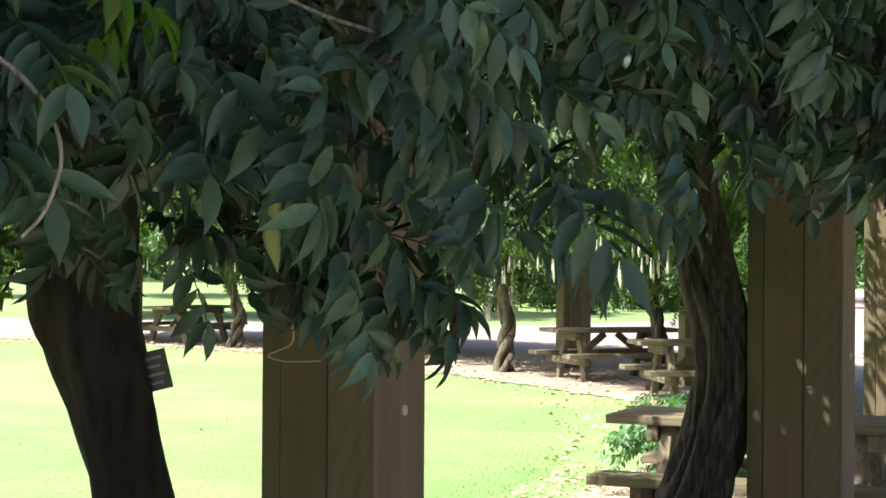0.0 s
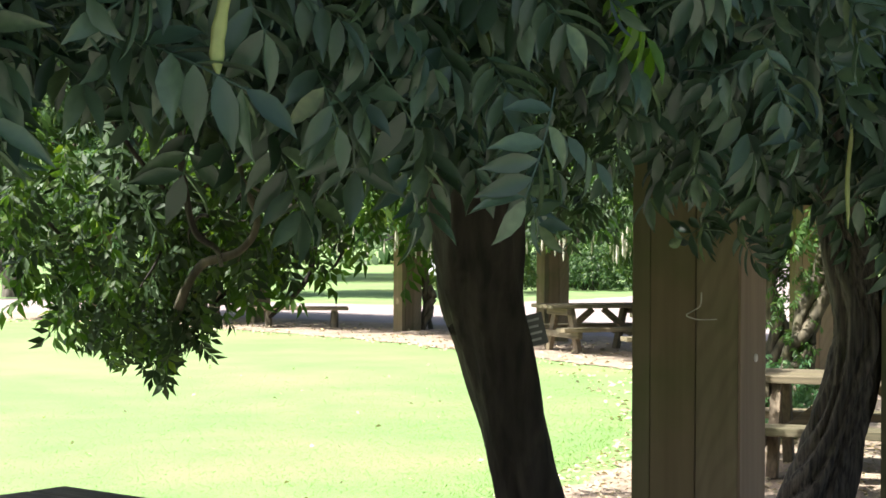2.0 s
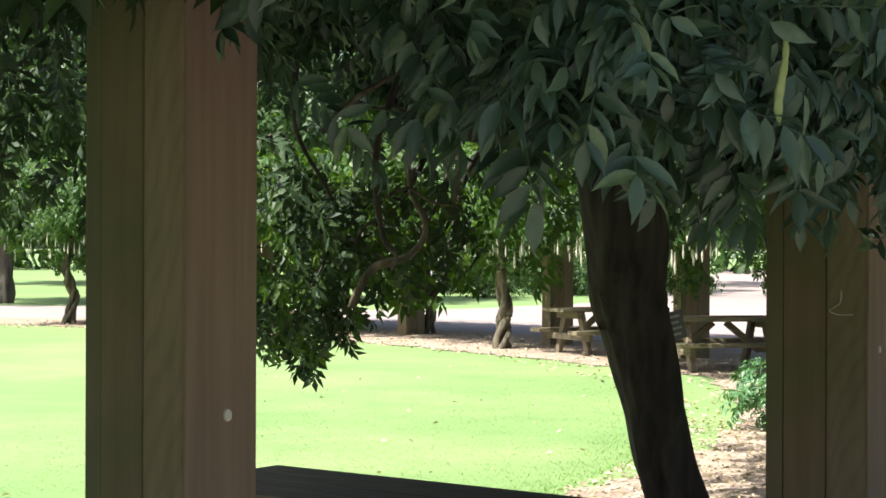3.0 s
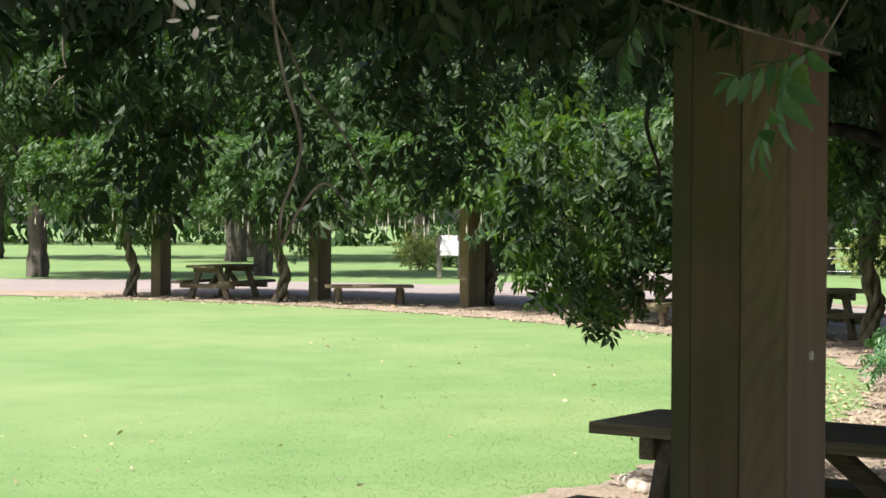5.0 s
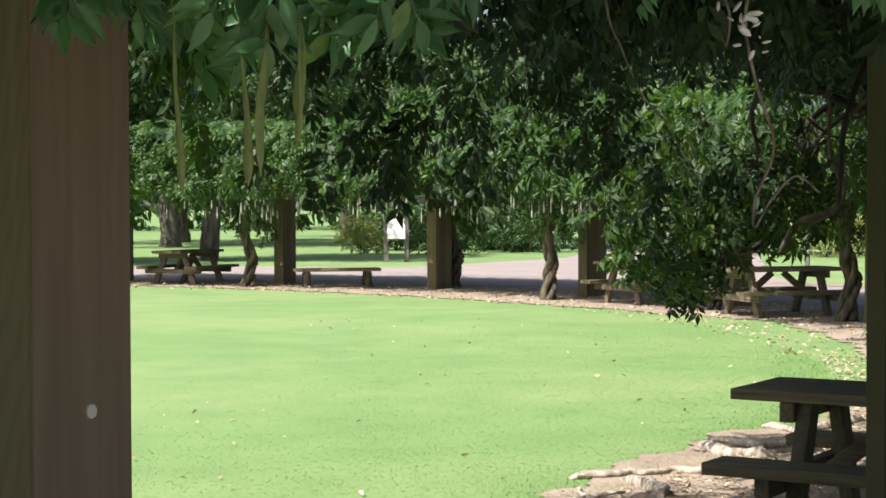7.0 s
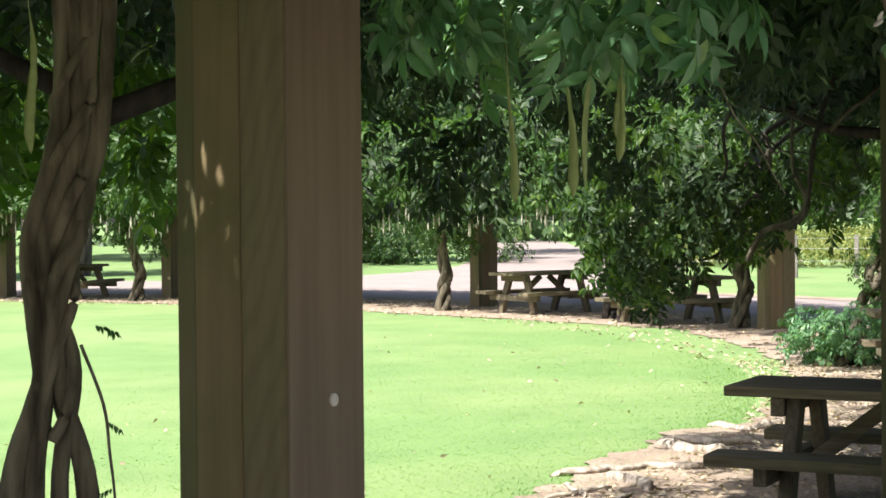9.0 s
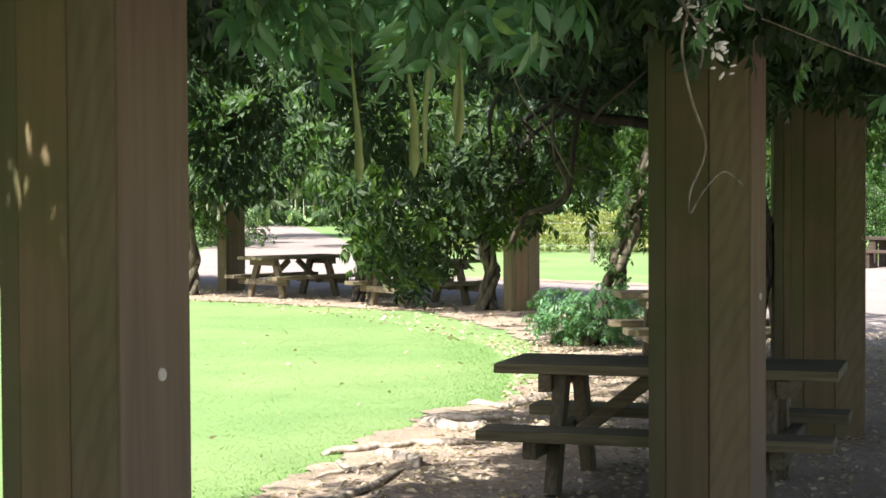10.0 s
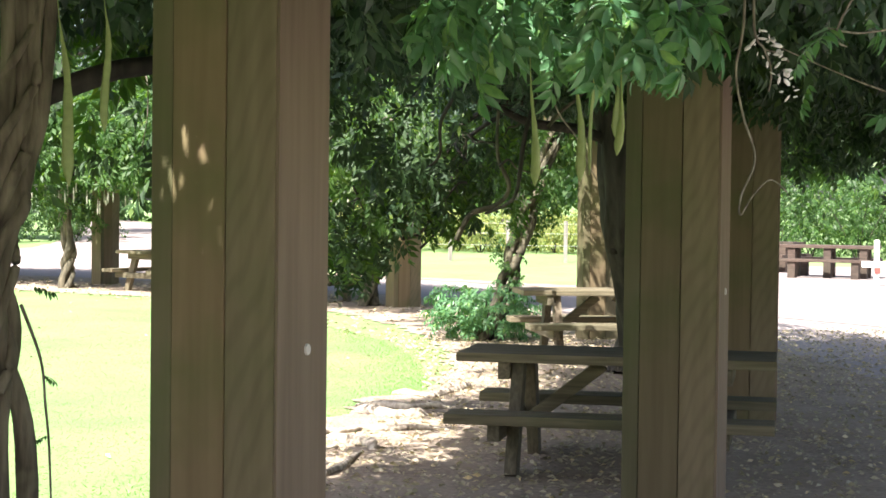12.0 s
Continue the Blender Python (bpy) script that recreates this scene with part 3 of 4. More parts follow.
for k in (-1, 1):
    slab("seat_plank", (1.75, 0.235, 0.06), pose(0, k * 0.125, 0.36), TABLE_WOOD, bench)
for e in (-1, 1):
    slab("seat_bearer", (0.10, 0.46, 0.08), pose(e * 0.62, 0, 0.29), TABLE_WOOD, bench)
    for k in (-1, 1):
        tube("leg", [(e * 0.62, k * 0.17, -0.02), (e * 0.62, k * 0.17, 0.14), (e * 0.62, k * 0.17, 0.30)], [0.075, 0.07, 0.07], BARK_PALE, bench, 10, 0.15, 3.0 + e + k)

# ---- information board ----
board = thing("information_board", Matrix.Translation((33.6, 27.6, 0)) @ Matrix.Rotation(math.atan2(0.6, 0.8), 4, "Z"), "white sloping information panel on two timber posts", "sign")
for k in (-1, 1):
    slab("post", (0.14, 0.14, 1.25), pose(0.05, k * 0.30, 0.62), POSTGREY, board)
slab("panel", (0.04, 0.52, 0.62), pose(-0.05, 0, 0.98, 0, 22, 0), WHITE, board, "white faded panel")
slab("panel_frame", (0.03, 0.58, 0.68), pose(-0.02, 0, 0.98, 0, 22, 0), POSTGREY, board)

# ---- wisteria vines ----
def vine(ang, foot, label):
    return thing("wisteria_vine", Matrix.Translation(foot), label, "climbing plant", "wisteria vines on the pergola")


def strand(ob, name, pts, radii, mat, sides=9, gnarl=0.25, seed=0.0, label=""):
    base = ob.matrix_world.translation
    return tube(name, [Vector(p) - base for p in pts], radii, mat, ob, sides, gnarl, seed, label)


def crown(ob, clouds, mat, name="crown", label=""):
    v, f = joined(clouds)
    return mesh_object(name, v - np.array(ob.matrix_world.translation), f, mat, ob, label, True)


def twisted(ob, pts, n, spread, radius, mat, turns=2.2, seed=0.0, flare=1.5):
    """Stems wound round one another up a line."""
    pts = [Vector(p) for p in pts]
    for k in range(n):
        line, rad = [], []
        m = 4 * (len(pts) - 1)
        for i in range(m + 1):
            u = i / m * (len(pts) - 1)
            j = min(int(u), len(pts) - 2)
            p = pts[j].lerp(pts[j + 1], u - j)
            a = 6.283 * k / n + turns * 6.283 * i / m + seed + 0.6 * math.sin(i * 0.9 + k * 2.0 + seed)
            s = spread * (1.0 + (flare - 1.0) * max(0.0, 1 - i / m * 3.0)) * (0.8 + 0.3 * math.sin(i * 1.3 + k))
            line.append(p + Vector((math.cos(a) * s, math.sin(a) * s, 0)))
            rad.append(radius * (0.75 + 0.35 * ((k * 7 + 3) % 5) / 4) * (1.15 - 0.3 * i / m))
        strand(ob, "stem", line, rad, mat, 8, 0.3, seed + k * 3.1)


def ribbed(ob, pts, radii, mat, ribs=9, depth=0.2, twist=0.5, seed=0.0):
    """A trunk of many stems grown together: deep ribs that wander as they climb."""
    vs, fs = tube_arrays([Vector(p) - ob.matrix_world.translation for p in pts], radii, 54, 0.12, seed)
    rings = len(vs) // 54
    for i in range(rings):
        c = sum((vs[i * 54 + k] for k in range(54)), Vector()) / 54
        for k in range(54):
            a = 2 * math.pi * k / 54 + twist * math.sin(i * 0.18 + seed) + 0.25 * math.sin(i * 0.33 + k * 0.2)
            g = 1 + depth * (abs(math.sin(a * ribs / 2)) ** 0.7 - 0.6) + 0.08 * math.sin(a * 3 + i * 0.12 + seed)
            vs[i * 54 + k] = c + (vs[i * 54 + k] - c) * g
    mesh_object("trunk", [tuple(v) for v in vs], fs, mat, ob, "", True)


def pod(ob, top, tip, width, mat=None, label=""):
    """A flat hanging seed pod, swollen towards its tip, on a thin stalk."""
    base = ob.matrix_world.translation
    a, b = Vector(top) - base, Vector(tip) - base
    d = b - a
    vs, fs = [], []
    prof = [(0.0, 0.06), (0.22, 0.08), (0.30, 0.24), (0.38, 0.46), (0.46, 0.62), (0.53, 0.56), (0.60, 0.80), (0.67, 0.74), (0.75, 0.98), (0.82, 0.86), (0.89, 1.0), (0.94, 0.70), (0.98, 0.30), (1.0, 0.03)]
    turn = a.x * 9 + a.y * 31
    for u, w in prof:
        sx = Vector((math.cos(turn + u * 1.3), math.sin(turn + u * 1.3), 0))
        sy = d.normalized().cross(sx)
        c = a + d * u + sx * 0.010 * math.sin(u * 7 + turn) * (1 - u * 0.5)
        for k in range(6):
            t = k * math.pi / 3
            vs.append(tuple(c + sx * math.cos(t) * w * width / 2 + sy * math.sin(t) * max(w * width * 0.16, 0.0012)))
    for i in range(len(prof) - 1):
        for k in range(6):
            p, q = i * 6 + k, i * 6 + (k + 1) % 6
            fs.append((p, q, q + 6, p + 6))
    mesh_object("seed_pod", vs, fs, mat or POD, ob, label, True)


def canes(ob, lines, r0=0.006, mat=None):
    for k, pts in enumerate(lines):
        strand(ob, "cane", pts, [r0 * (1 - 0.5 * i / len(pts)) for i in range(len(pts))], mat or CANE, 6, 0.3, k * 1.7)


# vine by the third pillar: braided stems
v_c = vine(-108.2, Vector((-3.45, 1.72, 0.012)), "braided wisteria stems with hanging pods beside a pergola pillar")
for k, (pts, r0) in enumerate((
        ([(-3.63, 1.90, 0), (-3.576, 1.831, 0.834), (-3.529, 1.782, 1.10), (-3.488, 1.738, 1.30), (-3.508, 1.76, 1.55), (-3.456, 1.704, 1.80), (-3.421, 1.665, 2.05), (-3.408, 1.65, 2.8)], 0.031),
        ([(-3.53, 1.79, 0), (-3.535, 1.785, 0.83), (-3.51, 1.76, 1.13), (-3.526, 1.779, 1.37), (-3.536, 1.789, 1.59), (-3.489, 1.739, 1.83), (-3.465, 1.713, 2.09), (-3.485, 1.735, 2.8)], 0.028),
        ([(-3.41, 1.65, 0), (-3.425, 1.67, 0.82), (-3.473, 1.722, 1.13), (-3.482, 1.732, 1.37), (-3.447, 1.694, 1.58), (-3.423, 1.668, 1.75), (-3.433, 1.678, 1.97), (-3.464, 1.712, 2.7)], 0.028),
        ([(-3.46, 1.70, 0), (-3.485, 1.73, 0.8), (-3.45, 1.70, 1.2), (-3.49, 1.74, 1.45), (-3.43, 1.68, 1.7), (-3.38, 1.63, 2.0), (-3.36, 1.6, 2.7)], 0.024))):
    strand(v_c, "stem", pts, [r0 * (1.15 if z < 1.0 else 1.0) for x, y, z in pts], BARK_GREY, 9, 0.3, k * 2.7)
twisted(v_c, [(-3.48, 1.73, 1.0), (-3.48, 1.73, 1.4), (-3.46, 1.71, 1.8), (-3.42, 1.67, 2.2), (-3.40, 1.65, 2.7)], 4, 0.058, 0.019, BARK_GREY, 1.6, 1.0, 1.0)
cl = canopy(-117, -102.2, 2800, 380, 460, MEDIUM, 0.26, 1.0)
crown(v_c, cl[:3], LEAF)
crown(v_c, cl[3:], LEAF_SUNLIT)
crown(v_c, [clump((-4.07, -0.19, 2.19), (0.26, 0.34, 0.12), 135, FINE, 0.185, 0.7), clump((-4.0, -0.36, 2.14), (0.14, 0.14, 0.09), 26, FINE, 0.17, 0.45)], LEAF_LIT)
# the ring goes on unseen behind the walker, added to shade this stretch
v_d = vine(-126, Vector((-8.3, 3.4, 0.012)), "unseen wisteria foliage added over the pergola beside the path")
twisted(v_d, [(-8.3, 3.4, 0), (-8.2, 3.5, 0.9), (-8.3, 3.4, 1.8), (-8.25, 3.4, 2.8)], 3, 0.06, 0.04, BARK_PALE, 1.5, 3.0)
crown(v_d, canopy(-150, -117, 5200, 500, 700, COARSE, 0.30, 9.0, None, None, 0.1), LEAF_SHADED)

# vine by the first pillar: a thick leaning trunk
v_a = vine(-84.2, Vector((4.15, 0.60, 0.012)), "thick dark leaning wisteria trunk with dense drooping foliage")
strand(v_a, "trunk", [(4.09, 0.62, -0.05), (4.015, 0.67, 0.3), (3.895, 0.735, 0.7), (3.785, 0.78, 1.2), (3.70, 0.80, 1.5), (3.66, 0.80, 1.8), (3.68, 0.84, 2.2), (3.60, 0.95, 2.6)], [0.18, 0.145, 0.136, 0.148, 0.172, 0.19, 0.22, 0.18], BARK_DARK, 28, 0.30, 2.0)
strand(v_a, "branch", [(3.66, 0.80, 2.0), (3.45, 1.1, 2.15), (3.2, 1.45, 2.2), (3.0, 1.7, 2.35)], [0.05, 0.038, 0.030, 0.022], BARK_DARK, 9, 0.3, 5.0)
strand(v_a, "stub", [(3.74, 0.84, 1.30), (3.66, 0.89, 1.29), (3.635, 0.905, 1.28)], [0.05, 0.035, 0.02], BARK_DARK, 8, 0.4, 6.0)
cl = canopy(-90.2, -78.4, 2600, 1500, 300, FINE, 0.205, 3.0, MEDIUM, MEDIUM, 0.0, 1.4)
crown(v_a, cl[:3], LEAF)
crown(v_a, cl[3:], LEAF_SUNLIT)
# drooping lobes built from both leaf copies, sunlit-coloured first, then shade-coloured
crown(v_a, [clump((3.15, 2.75, 1.80), (0.5, 0.45, 0.5), 75, MEDIUM, 0.22, 0.8), clump((3.75, 2.35, 1.85), (0.55, 0.5, 0.45), 65, MEDIUM, 0.22, 0.8), clump((3.42, 2.85, 1.42), (0.36, 0.32, 0.25), 45, MEDIUM, 0.22, 0.9)], LEAF_SUNLIT)
crown(v_a, [clump((3.0, 2.6, 1.86), (0.5, 0.5, 0.42), 80, MEDIUM, 0.22, 0.8), clump((3.55, 2.2, 1.9), (0.55, 0.45, 0.4), 80, MEDIUM, 0.22, 0.8), clump((3.42, 2.8, 1.42), (0.36, 0.32, 0.25), 45, MEDIUM, 0.21, 0.9), clump((3.72, 2.88, 1.30), (0.22, 0.22, 0.2), 30, MEDIUM, 0.21, 0.9)], LEAF_SHADED)

cl = canopy(-102.2, -90.2, 2600, 1750, 520, FINE, 0.205, 2.0, MEDIUM, MEDIUM, 0.0, 1.4)
crown(v_a, cl[:3], LEAF)
crown(v_a, cl[3:], LEAF_SHADED)

# thick leaf masses under the beams beside the pillars, added to block sky light
crown(v_a, [clump((-0.55, 0.1, 2.62), (0.85, 0.95, 0.26), 300, MEDIUM, 0.26, 0.4), clump((3.2, 0.2, 2.62), (0.85, 0.9, 0.26), 280, MEDIUM, 0.26, 0.4), clump((-2.2, 0.35, 2.75), (0.8, 0.9, 0.2), 200, MEDIUM, 0.26, 0.4)], LEAF_SHADED)

# vine by the next pillar: many stems grown together
v_z = vine(-72.5, Vector((7.60, 1.30, 0.012)), "ribbed multi-stemmed wisteria trunk beside a pergola pillar")
ribbed(v_z, [(7.50, 1.36, -0.02), (7.60, 1.28, 0.35), (7.70, 1.19, 0.75), (7.75, 1.14, 1.1), (7.70, 1.17, 1.45), (7.60, 1.22, 1.9), (7.52, 1.28, 2.3), (7.5, 1.3, 2.7)], [0.20, 0.165, 0.15, 0.145, 0.135, 0.13, 0.13, 0.12], BARK_STRIPED, 11, 0.42, 0.5, 2.0)
crown(v_z, canopy(-78.4, -66.5, 900, 620, 420, MEDIUM, 0.25, 4.0, None, None, 0.0, 2.2, 17.2), LEAF_SHADED)

v_y = vine(-60.5, Vector((10.75, 3.45, 0.012)), "twisted pale wisteria trunk wrapped in light green leaves")
twisted(v_y, [(10.72, 3.48, 0), (10.82, 3.34, 0.6), (10.90, 3.24, 1.0), (10.98, 3.12, 1.5), (11.08, 2.98, 2.0), (11.2, 2.8, 2.7)], 5, 0.085, 0.05, BARK_PALE, 1.3, 0.5, 1.7)
crown(v_y, canopy(-66.5, -52, 800, 380, 380, MEDIUM, 0.27, 5.0, None, None, 0.0, 0.2) + [clump((11.0, 3.1, 1.75), (0.32, 0.32, 0.5), 90, MEDIUM, 0.2, 0.8), clump((10.75, 3.3, 1.1), (0.16, 0.16, 0.4), 30, MEDIUM, 0.16, 0.7)], LEAF_FAR)

# far side of the ring
FAR_FEET = {-41.8: (16.27, 6.73), -29.1: (17.54, 9.40), -17.3: (18.64, 13.13), -5.0: (21.45, 17.1), 7.1: (19.65, 21.04), 19.3: (19.10, 24.97)}
for k, (ang, (fx, fy)) in enumerate(FAR_FEET.items()):
    vo = vine(ang, Vector((fx, fy, 0.012)), "sunlit wisteria mounded over the far pergola with twisted trunk")
    top = polar(RP - 0.6, ang, 2.6)
    r = 0.062 if k in (0, 2) else 0.052
    twisted(vo, [(fx, fy, 0), (fx + 0.08, fy - 0.05, 0.6), (fx - 0.05, fy + 0.04, 1.2), (fx + 0.05, fy, 1.8), tuple(top)], 4, 0.075 if k != 1 else 0.05, r, BARK_PALE if k != 1 else BARK_DARK, 1.3, k * 1.3, 1.6)
    extra = [clump((fx, fy, 1.72), (0.55, 0.55, 0.5), 90, MEDIUM, 0.26, 0.8), clump((fx + 0.35, fy - 0.25, 1.35), (0.28, 0.28, 0.3), 26, MEDIUM, 0.24, 0.9), clump(tuple(polar(17.0, ang + 3.2, 2.05)), (0.5, 0.5, 0.35), 70, MEDIUM, 0.26, 0.8)]
    crown(vo, canopy(ang - 6.2, ang + 6.2, 1700, 520, 480, COARSE, 0.32, 6.0 + k, None, None, 0.0, 1.1) + extra, LEAF_FAR)
    n = 26
    a = rng.uniform(ang - 5.5, ang + 5.5, n)
    pv, pf = [], []
    for q in range(n):
        c = polar(rng.uniform(16.4, 17.2), a[q], rng.uniform(1.55, 1.95))
        ln = rng.uniform(0.15, 0.3)
        o = len(pv)
        for w, z in ((0.006, 0.0), (0.02, -0.6), (0.022, -0.8), (0.002, -1.0)):
            pv += [(c.x - w, c.y, c.z + z * ln), (c.x + w, c.y + w, c.z + z * ln), (c.x, c.y - w, c.z + z * ln)]
        for i in range(3):
            for s in range(3):
                x, y = o + i * 3 + s, o + i * 3 + (s + 1) % 3
                pf.append((x, y, y + 3, x + 3))
    mesh_object("pod_cluster", np.array(pv) - np.array(vo.matrix_world.translation), pf, POD_PALE, vo, "pale hanging seed pods")["kind"] = "stuff"

# ---- background trees and shrubs ----
def tree(x, y, height, spread, seed, trunk_r=0.3, label="leafy park tree standing on open grass", low=0.28):
    r = np.random.default_rng(seed)
    ob = thing("park_tree", pose(x, y, 0), label, "tree", "park trees")
    lean = r.uniform(-0.4, 0.4, 2)
    tube("trunk", [(0, 0, -0.1), (lean[0] * 0.3, lean[1] * 0.3, height * 0.15), (lean[0], lean[1], height * 0.4), (lean[0] * 1.6, lean[1] * 1.4, height * 0.8)], [trunk_r * 1.25, trunk_r, trunk_r * 0.75, trunk_r * 0.2], BARK_TREE, ob, 10, 0.25, seed)
    pts = []
    for k in range(9):
        a, h0 = k * 2.4 + seed, height * (low + 0.06 * k)
        reach = spread * (0.95 - 0.05 * k)
        e = (lean[0] + math.cos(a) * reach, lean[1] + math.sin(a) * reach, h0 + height * 0.16 * r.uniform(0.4, 1.3))
        tube("limb", [(lean[0] * 0.8, lean[1] * 0.8, h0 - 0.3), (lean[0] + math.cos(a) * reach * 0.5, lean[1] + math.sin(a) * reach * 0.5, h0 + 0.5), e], [trunk_r * 0.35, trunk_r * 0.2, 0.02], BARK_TREE, ob, 6, 0.2, seed + k)
        for f in (0.5, 0.8, 1.0):
            pts.append((e[0] * f, e[1] * f, h0 * (1 - f) + e[2] * f + 0.3))
    pts += [(lean[0], lean[1], height * 0.85), (lean[0] + 0.6, lean[1], height * 0.95)]
    clouds = [clump(p, (spread * 0.36, spread * 0.36, spread * 0.25), 85, COARSE, 0.75, 0.5) for p in pts]
    v, f = joined(clouds)
    mesh_object("crown", v, f, LEAF_TREE, ob)
    return ob


for k, (x, y, h, s, tr) in enumerate(((26.0, 36.9, 9, 4.0, 0.28), (31.7, 33.4, 10, 4.2, 0.25), (44, 47, 12, 5, 0.4), (50.5, 53, 13, 5, 0.5), (56, 44, 12, 5.5, 0.4), (62, 36, 13, 6, 0.4),
                                      (48, 33.5, 9, 4, 0.3), (66, 24, 13, 6, 0.4), (58, 14, 11, 5, 0.35), (70, 8, 13, 6, 0.4), (52, -6, 10, 4.5, 0.3), (60, -14, 12, 5.5, 0.35), (40, 58, 12, 5.5, 0.4), (30, 62, 12, 5.5, 0.4), (66, 55, 14, 6, 0.4), (47, 22, 8, 3.6, 0.25))):
    tree(x, y, h, s, 30 + k, tr)


def shrub(x, y, w, h, mat, label, n=260, size=0.32, templates=None, name="shrub", group=""):
    ob = thing(name, pose(x, y, 0), label, "shrub", group)
    clouds = [clump((w * 0.32 * math.cos(k * 1.9), w * 0.32 * math.sin(k * 1.9), h * (0.42 + 0.1 * (k % 3))), (w * 0.36, w * 0.36, h * 0.42), n // 5, templates or COARSE, size, 0.3) for k in range(5)]
    v, f = joined(clouds)
    v[:, 2] = np.abs(v[:, 2])
    mesh_object("foliage", v, f, mat, ob)
    for k in range(4):
        a = k * 1.7 + x
        tube("stem", [(0.05 * math.cos(a), 0.05 * math.sin(a), 0), (w * 0.15 * math.cos(a), w * 0.15 * math.sin(a), h * 0.4), (w * 0.3 * math.cos(a), w * 0.3 * math.sin(a), h * 0.75)], [0.02, 0.014, 0.006], BARK_DARK, ob, 6, 0.2, a)
    return ob


shrub(10.74, 3.52, 0.95, 0.74, LEAF_LIT, "low leafy green shrub at the lawn edge by a vine", 380, 0.19, MEDIUM)
for k in range(16):
    x, y = 40 + 1.2 * (k % 4), 30.5 - k * 0.4 + 2 * (k % 3)
    if k % 2:
        shrub(x + 3, y + 3, 2.8, 1.8, LEAF_TREE, "dense rounded evergreen shrub beyond the path", 300, 0.42, None, "shrub", "shrubs beyond the path")
shrub(39.6, 33.6, 1.3, 1.45, LEAF_YELLOW, "rounded yellow-green shrub beside an information board", 420, 0.22, MEDIUM)
shrub(40.0, 30.4, 2.0, 1.6, LEAF_TREE, "dense dark evergreen shrub behind an information board", 420, 0.34)
for k in range(10):
    shrub(44 + 1.3 * (k % 3), 8.5 + k * 1.1, 2.6, 1.5, LEAF_YELLOW, "tall yellow-flowering perennials behind a wire fence", 420, 0.30, None, "flower_clump", "yellow flower border")
for k in range(11):
    shrub(44 + 2.2 * (k % 3), -9.0 + k * 1.5, 3.6, 2.6 + 0.5 * (k % 2), LEAF_TREE if k % 3 else LEAF_FAR, "tall loose green shrub border behind picnic tables", 420, 0.42, None, "shrub", "shrub border")

# wire fence in front of the flowers
fence = thing("wire_fence", pose(36.5, 11.4, 0), "grey post and wire fence before yellow flowers", "fence")
fence_pts = [(-1.5 + k * 0.28, 5.5 - k * 1.55) for k in range(8)]
for x, y in fence_pts:
    slab("post", (0.11, 0.11, 1.15), pose(x, y, 0.56, 0, 1.5 * math.sin(x * 9), 10), POSTGREY, fence)
for z in (0.45, 0.78, 1.05):
    tube("wire", [(x - 0.06, y, z) for x, y in fence_pts], [0.004] * len(fence_pts), GALV, fence, 5)

# far woods
n = 9000
a = rng.uniform(-60, 95, n)
rr = rng.uniform(95, 120, n)
hz = rng.uniform(0, 1, n) ** 0.8 * (13 + 4 * wobble(a * 0.35, 3.0))
v, f = leaf_cloud(COARSE, around(rr, a, hz), rng.uniform(0, 6.283, n), rng.normal(0.4, 0.4, n), rng.uniform(2.0, 3.4, n))
tagged(mesh_object("far_woods", v, f, LEAF_TREE), "dark green distant woodland edge", "woods", "", "stuff")

# ---- grass, litter, roots ----
def blades(name, n, r0, r1, a0, a1, h0, h1, width, label):
    r = np.sqrt(rng.uniform(r0 ** 2, r1 ** 2, n))
    ang = rng.uniform(a0, a1, n)
    keep = rng.uniform(0, 1, n) < ((r - r0) / (r1 - r0)) ** 1.5 * np.clip((a1 - ang) / 30.0, 0, 1)
    r, ang = r[keep], ang[keep]
    n = len(r)
    p = around(r, ang, np.zeros(n))
    t = rng.uniform(0, 6.283, n)
    side = np.stack([np.cos(t), np.sin(t), np.zeros(n)], 1) * width
    tip = np.stack([rng.normal(0, 0.02, n), rng.normal(0, 0.02, n), rng.uniform(h0, h1, n)], 1)
    v = np.stack([p - side, p + side, p + tip], 1).reshape(-1, 3)
    tagged(mesh_object(name, v, np.arange(3 * n).reshape(-1, 3), BLADE), label, "grass", "", "stuff")


blades("grass_blades", 150000, 8.5, 16.25, -108, -30, 0.004, 0.012, 0.0035, "short bright green lawn grass blades")
blades("grass_edge", 14000, 15.6, 16.3, -101, -50, 0.010, 0.028, 0.004, "longer uncut grass along the lawn edge")


def litter(name, n, r0, r1, a0, a1, size, label, z=0.02):
    p = around(rng.uniform(r0, r1, n), rng.uniform(a0, a1, n), np.full(n, z) + rng.uniform(0, 0.012, n))
    tv, tf = leaflet(1.0, 0.45, 1)
    v, f = leaf_cloud([(tv, np.array(tf))], p, rng.uniform(0, 6.283, n), rng.normal(0, 0.2, n), size * rng.uniform(0.5, 1.3, n))
    tagged(mesh_object(name, v, f, LITTER), label, "leaf litter", "", "stuff")


litter("leaf_litter", 21000, 16.3, 23.5, -103, -58, 0.052, "dry tan fallen leaves on soil and path")
litter("lawn_leaves", 150, 11.0, 16.2, -104, -30, 0.06, "scattered dry leaves on the lawn", 0.022)
litter("far_litter", 2200, 16.0, 19.6, -58, 25, 0.08, "dry fallen leaves under the far pergola")

# ---- pods, shoots, twigs on the near vines ----
for top, tip, w in (((-4.256, -0.176, 2.06), (-4.246, -0.197, 1.672), 0.034), ((-4.203, -0.281, 2.05), (-4.193, -0.303, 1.685), 0.028), ((-4.182, -0.326, 2.05), (-4.185, -0.32, 1.702), 0.030),
                    ((-4.159, -0.377, 2.08), (-4.156, -0.385, 1.796), 0.022), ((-4.175, -0.40, 2.05), (-4.17, -0.39, 1.752), 0.028)):
    pod(v_c, top, tip, w)
